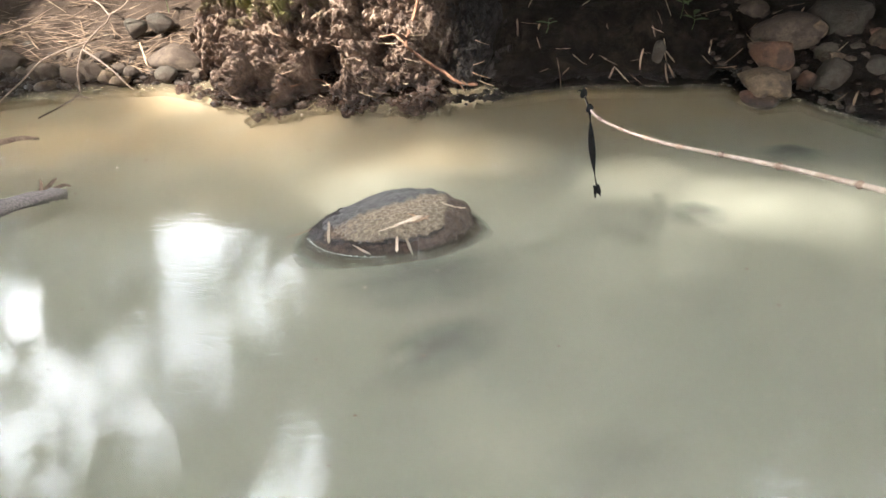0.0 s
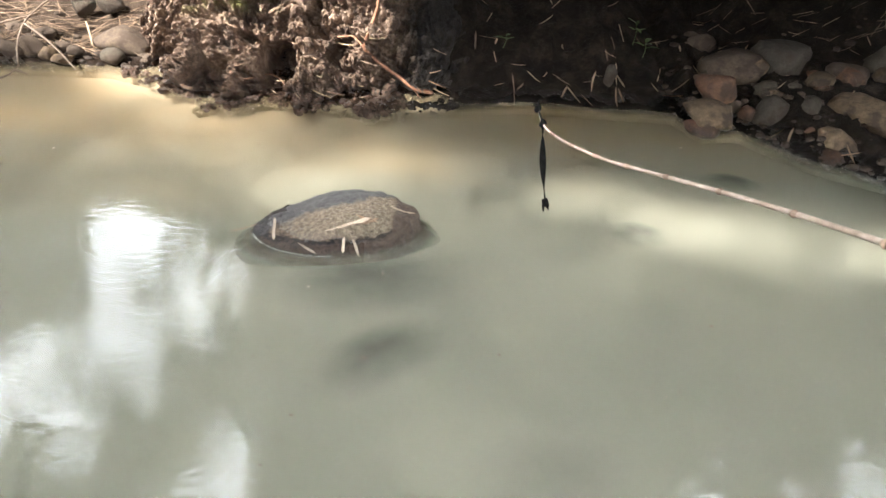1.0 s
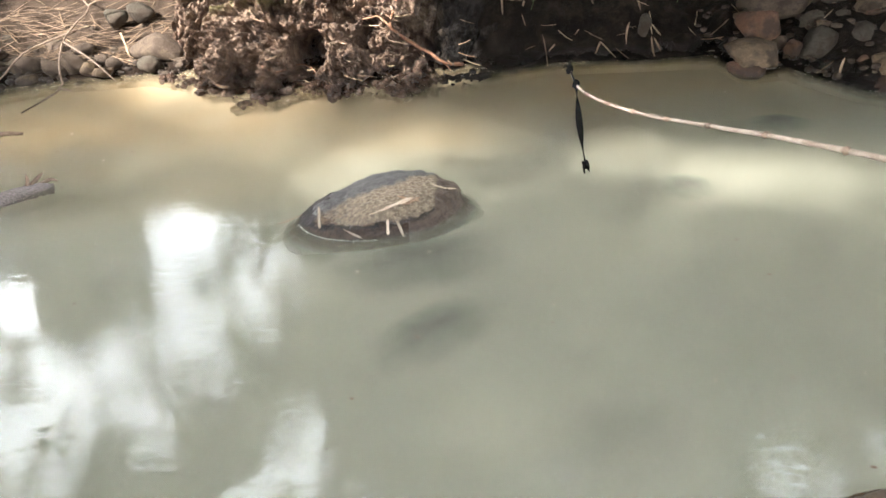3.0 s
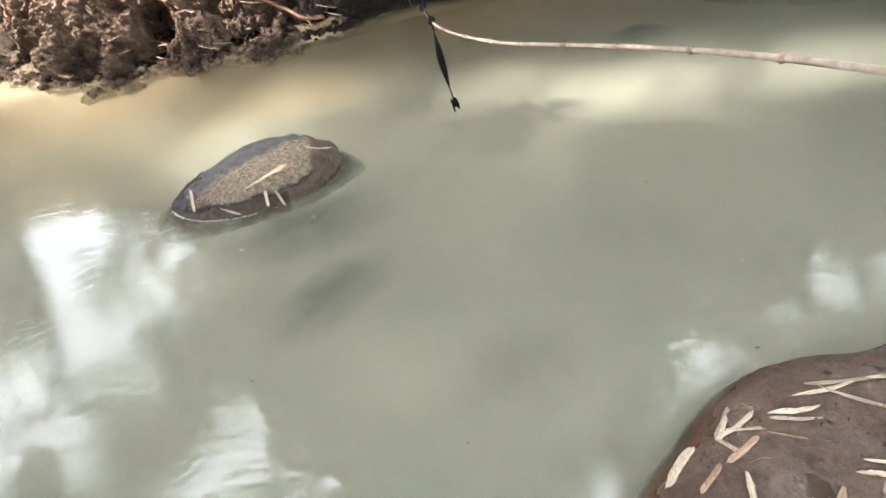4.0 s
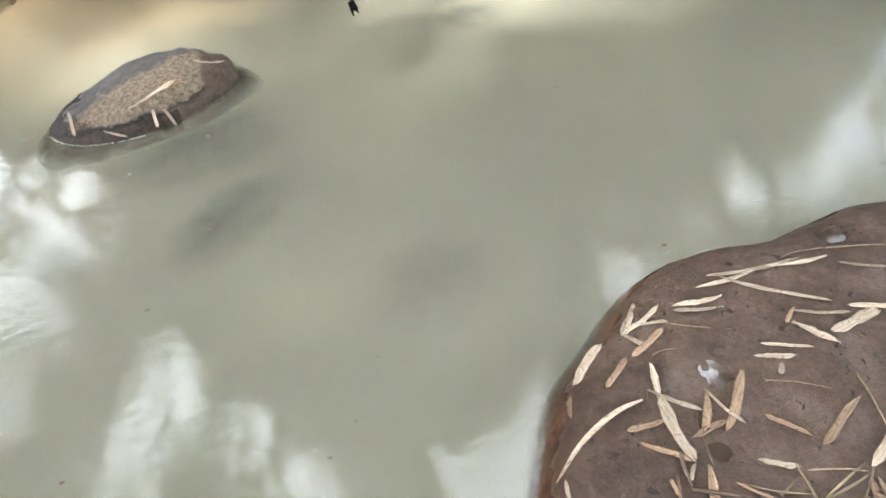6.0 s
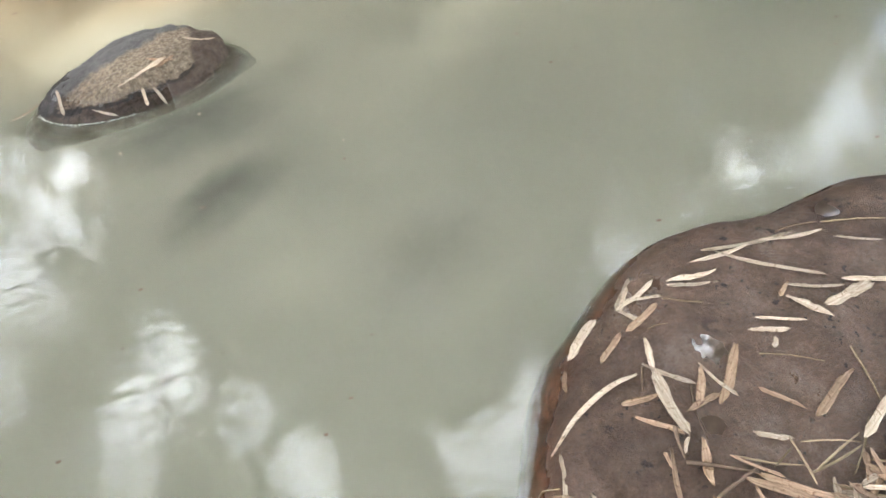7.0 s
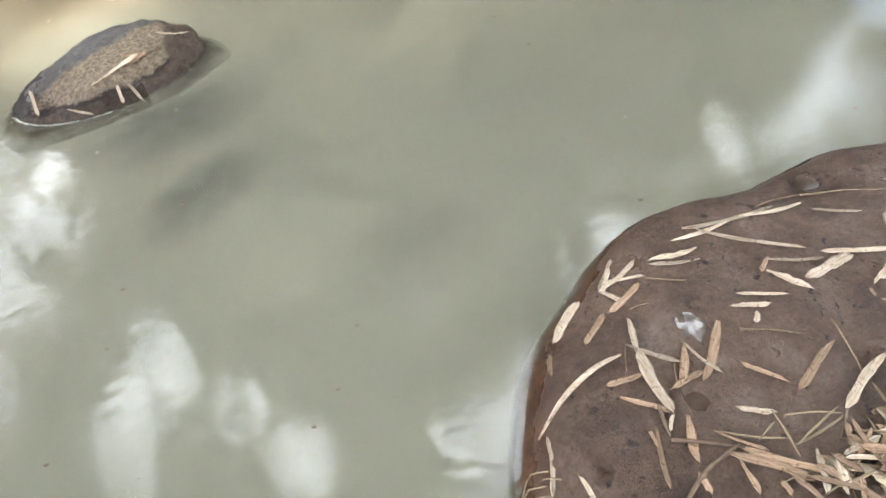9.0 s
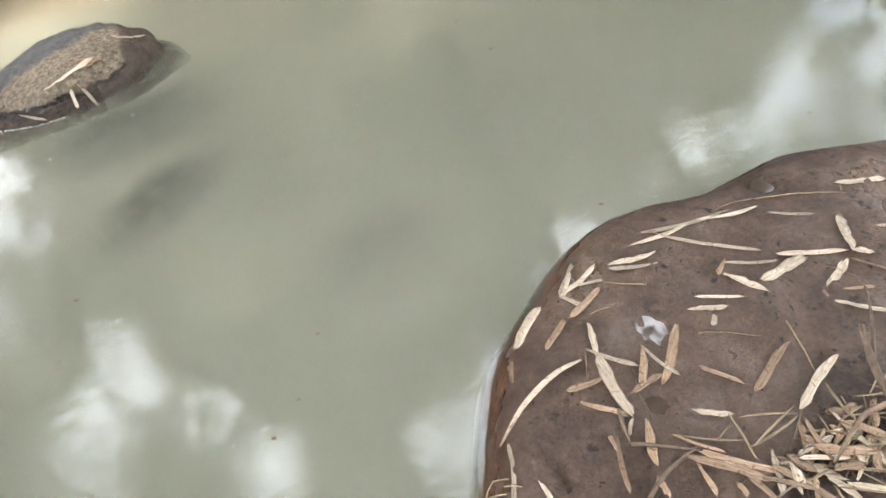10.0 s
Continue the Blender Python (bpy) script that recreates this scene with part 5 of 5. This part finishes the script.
def tree(x, y, height, leaves, label, seed, each=3):
    """A tree with a tapered trunk, limbs to its clumps and a crown of single leaves."""
    rnd = random.Random(seed)
    z = ground_height(x, y) - 0.1
    ob = empty("tree", x, y, z)
    base = ob.location
    pts = curve_points([(0, 0, 0), (0.15, -0.1, height * 0.35), (0.0, -0.3, height * 0.7), (0.1, -0.5, height)], 16)
    v, f = tube(pts, list(np.linspace(0.26, 0.07, 16)), 12, 0.25)
    mesh_object("trunk", v, f, TRUNK, ob)
    ends = rnd.sample(leaves, min(9, len(leaves)))
    for e in ends:
        foot = pts[rnd.randint(6, 14)]
        e = e - base
        midp = (foot + e) / 2 + Vector((0, 0, 0.5))
        v, f = tube(curve_points([foot, midp, e], 10), list(np.linspace(0.07, 0.012, 10)), 7, 0.25)
        mesh_object("limb", v, f, TRUNK, ob)
    mesh = leaf_cloud("crown", leaves, base, seed, each, 0.09, 0.24)
    new("crown", mesh).parent = ob
    tagged(ob, label, "tree", "trees round the stream")


rnd = random.Random(21)
FAR_TREES = ((-11.5, 5.6, 8.5), (-1.8, 9.6, 9.5), (2.4, 9.6, 9.5), (10.5, 5.0, 8.5))
crowns = [[] for _ in FAR_TREES]
for _ in range(66000):
    az, el, dist = rnd.uniform(-75, 78), rnd.uniform(4, 82), rnd.uniform(7.5, 11)
    if rnd.random() > math.cos(radians(el)):
        continue
    ra, re_ = radians(az), radians(el)
    p = MIRROR + Vector((math.sin(ra) * math.cos(re_), math.cos(ra) * math.cos(re_), math.sin(re_))) * dist
    if p.z < 1.0 or rnd.random() < open_sky(p) or rnd.random() < open_sun(p):
        continue
    if noise.noise(p * 1.3) < -0.42 and rnd.random() < 0.5:
        continue
    k = min(range(len(FAR_TREES)), key=lambda i: (p.x - FAR_TREES[i][0]) ** 2 + (p.y - FAR_TREES[i][1]) ** 2 * 0.4)
    crowns[k].append(p)
for k, (x, y, h) in enumerate(FAR_TREES):
    tree(x, y, h, crowns[k], "tall leafy tree leaning over the stream from the far bank", 70 + k, each=6)
# unseen trees added towards the sun, their gaps shaping the sunny patches
SUNNY_TREES = ((-6.5, -6.0, 9.0), (-10.0, -4.0, 9.0), (-3.0, -7.5, 9.0))
crowns = [[] for _ in SUNNY_TREES]
for _ in range(38000):
    g = Vector((rnd.uniform(-4.2, 4.6), rnd.uniform(-1.5, 7.5), 0))
    p = g + SUN * rnd.uniform(8.5, 11.0)
    if rnd.random() < open_sun(p) or rnd.random() < open_sky(p):
        continue
    k = min(range(len(SUNNY_TREES)), key=lambda i: (p.x - SUNNY_TREES[i][0]) ** 2 + (p.y - SUNNY_TREES[i][1]) ** 2)
    crowns[k].append(p)
for k, (x, y, h) in enumerate(SUNNY_TREES):
    tree(x, y, h, crowns[k], "tall unseen leafy tree on the near bank, added to dapple the stream", 80 + k)

# unseen crowns added over and behind the near bank to cut the skylight
BACK_TREES = ((7.5, -2.0, 9.0), (4.0, -7.0, 9.5), (-0.5, -8.5, 9.5))
crowns = [[] for _ in BACK_TREES]
for _ in range(52000):
    az, el, dist = rnd.uniform(78, 285), rnd.uniform(8, 84), rnd.uniform(7.0, 10.5)
    if rnd.random() > math.cos(radians(el)):
        continue
    ra, re_ = radians(az), radians(el)
    p = Vector((0.3, 0.5, 0)) + Vector((math.sin(ra) * math.cos(re_), math.cos(ra) * math.cos(re_), math.sin(re_))) * dist
    if p.z < 2.0 or rnd.random() < open_sun(p) or noise.noise(p * 0.8) < -0.36:
        continue
    k = min(range(len(BACK_TREES)), key=lambda i: (p.x - BACK_TREES[i][0]) ** 2 + (p.y - BACK_TREES[i][1]) ** 2)
    crowns[k].append(p)
for k, (x, y, h) in enumerate(BACK_TREES):
    tree(x, y, h, crowns[k], "tall unseen leafy tree behind the flat rock, added to block skylight", 90 + k)


# unseen shrubs added over the far bank to hold light off it
def shrub(x0, x1, y0, y1, z0, z1, count, foot, label, seed):
    """A shrub rooted at foot whose twigs and leaves fill the given space."""
    rnd = random.Random(seed)
    fx, fy = foot
    ob = empty("shrub", fx, fy, ground_height(fx, fy) - 0.05)
    base = ob.location.copy()
    spots = []
    while len(spots) < count:
        p = Vector((rnd.uniform(x0, x1), rnd.uniform(y0, y1), rnd.uniform(z0, z1)))
        p.z = max(p.z, ground_height(p.x, p.y) + 0.75)
        if open_sun(p) > 0.6 or rnd.random() < open_sky(p):
            continue
        spots.append(p)
    for e in rnd.sample(spots, 12):
        e = e - base
        v, f = tube(curve_points([(0, 0, 0), Vector((e.x * 0.3, e.y * 0.3, e.z * 0.75 + 0.4)), e], 10), list(np.linspace(0.03, 0.006, 10)), 6, 0.2)
        mesh_object("branch", v, f, TRUNK, ob)
    mesh = leaf_cloud("foliage", spots, base, seed, 2, 0.09, 0.2)
    new("foliage", mesh).parent = ob
    tagged(ob, label, "shrub", "shrubs over the far bank")


shrub(0.5, 5.5, 3.35, 7.2, 1.1, 2.5, 30000, (3.0, 7.0), "dense unseen shrub over the shaded bank, added to darken it", 31)
shrub(-0.6, 1.4, 4.7, 7.0, 1.25, 2.6, 7000, (0.6, 7.2), "dense unseen shrub above the earth bank, added to darken it", 32)
shrub(-2.3, 0.6, 3.65, 6.0, 1.1, 2.2, 6000, (-1.0, 7.3), "unseen leafy shrub over the earth bank, added to block light", 34)
shrub(-4.5, -0.8, 5.4, 7.5, 1.2, 2.6, 2800, (-2.5, 7.4), "unseen leafy shrub added at the back of the beach", 33)

# pale beads added as the bright wet glint along the boulder's foot
verts, faces = [], []
for i in range(110):
    an = radians(rnd.uniform(186, 262))
    k = 1.0 + abs(rnd.gauss(0, 0.012))
    x, y = math.cos(an) * 0.352 * k, math.sin(an) * 0.215 * k
    x, y = -0.225 + x * math.cos(0.22) - y * math.sin(0.22), 2.54 + x * math.sin(0.22) + y * math.cos(0.22)
    for _ in range(12):
        if boulder_height(x, y) > 0.006:
            y -= 0.003
    r, n0 = rnd.uniform(0.0008, 0.0022), len(verts)
    verts += [(x + c.x * r, y + c.y * r, 0.001 + c.z * r * 0.7) for c in bv]
    faces += [[n0 + q for q in f] for f in bf]
m, t, b_, _ = material("froth")
t.links.new(ramp(t, noise_node(t, 50.0), (0.3, (0.55, 0.53, 0.47)), (0.7, (0.8, 0.79, 0.74))), b_.inputs["Base Color"])
b_.inputs["Roughness"].default_value = 0.4
tagged(mesh_object("froth", verts, faces, m), "thin line of pale beads at the boulder's foot, added for the wet glint", "froth", kind="stuff")
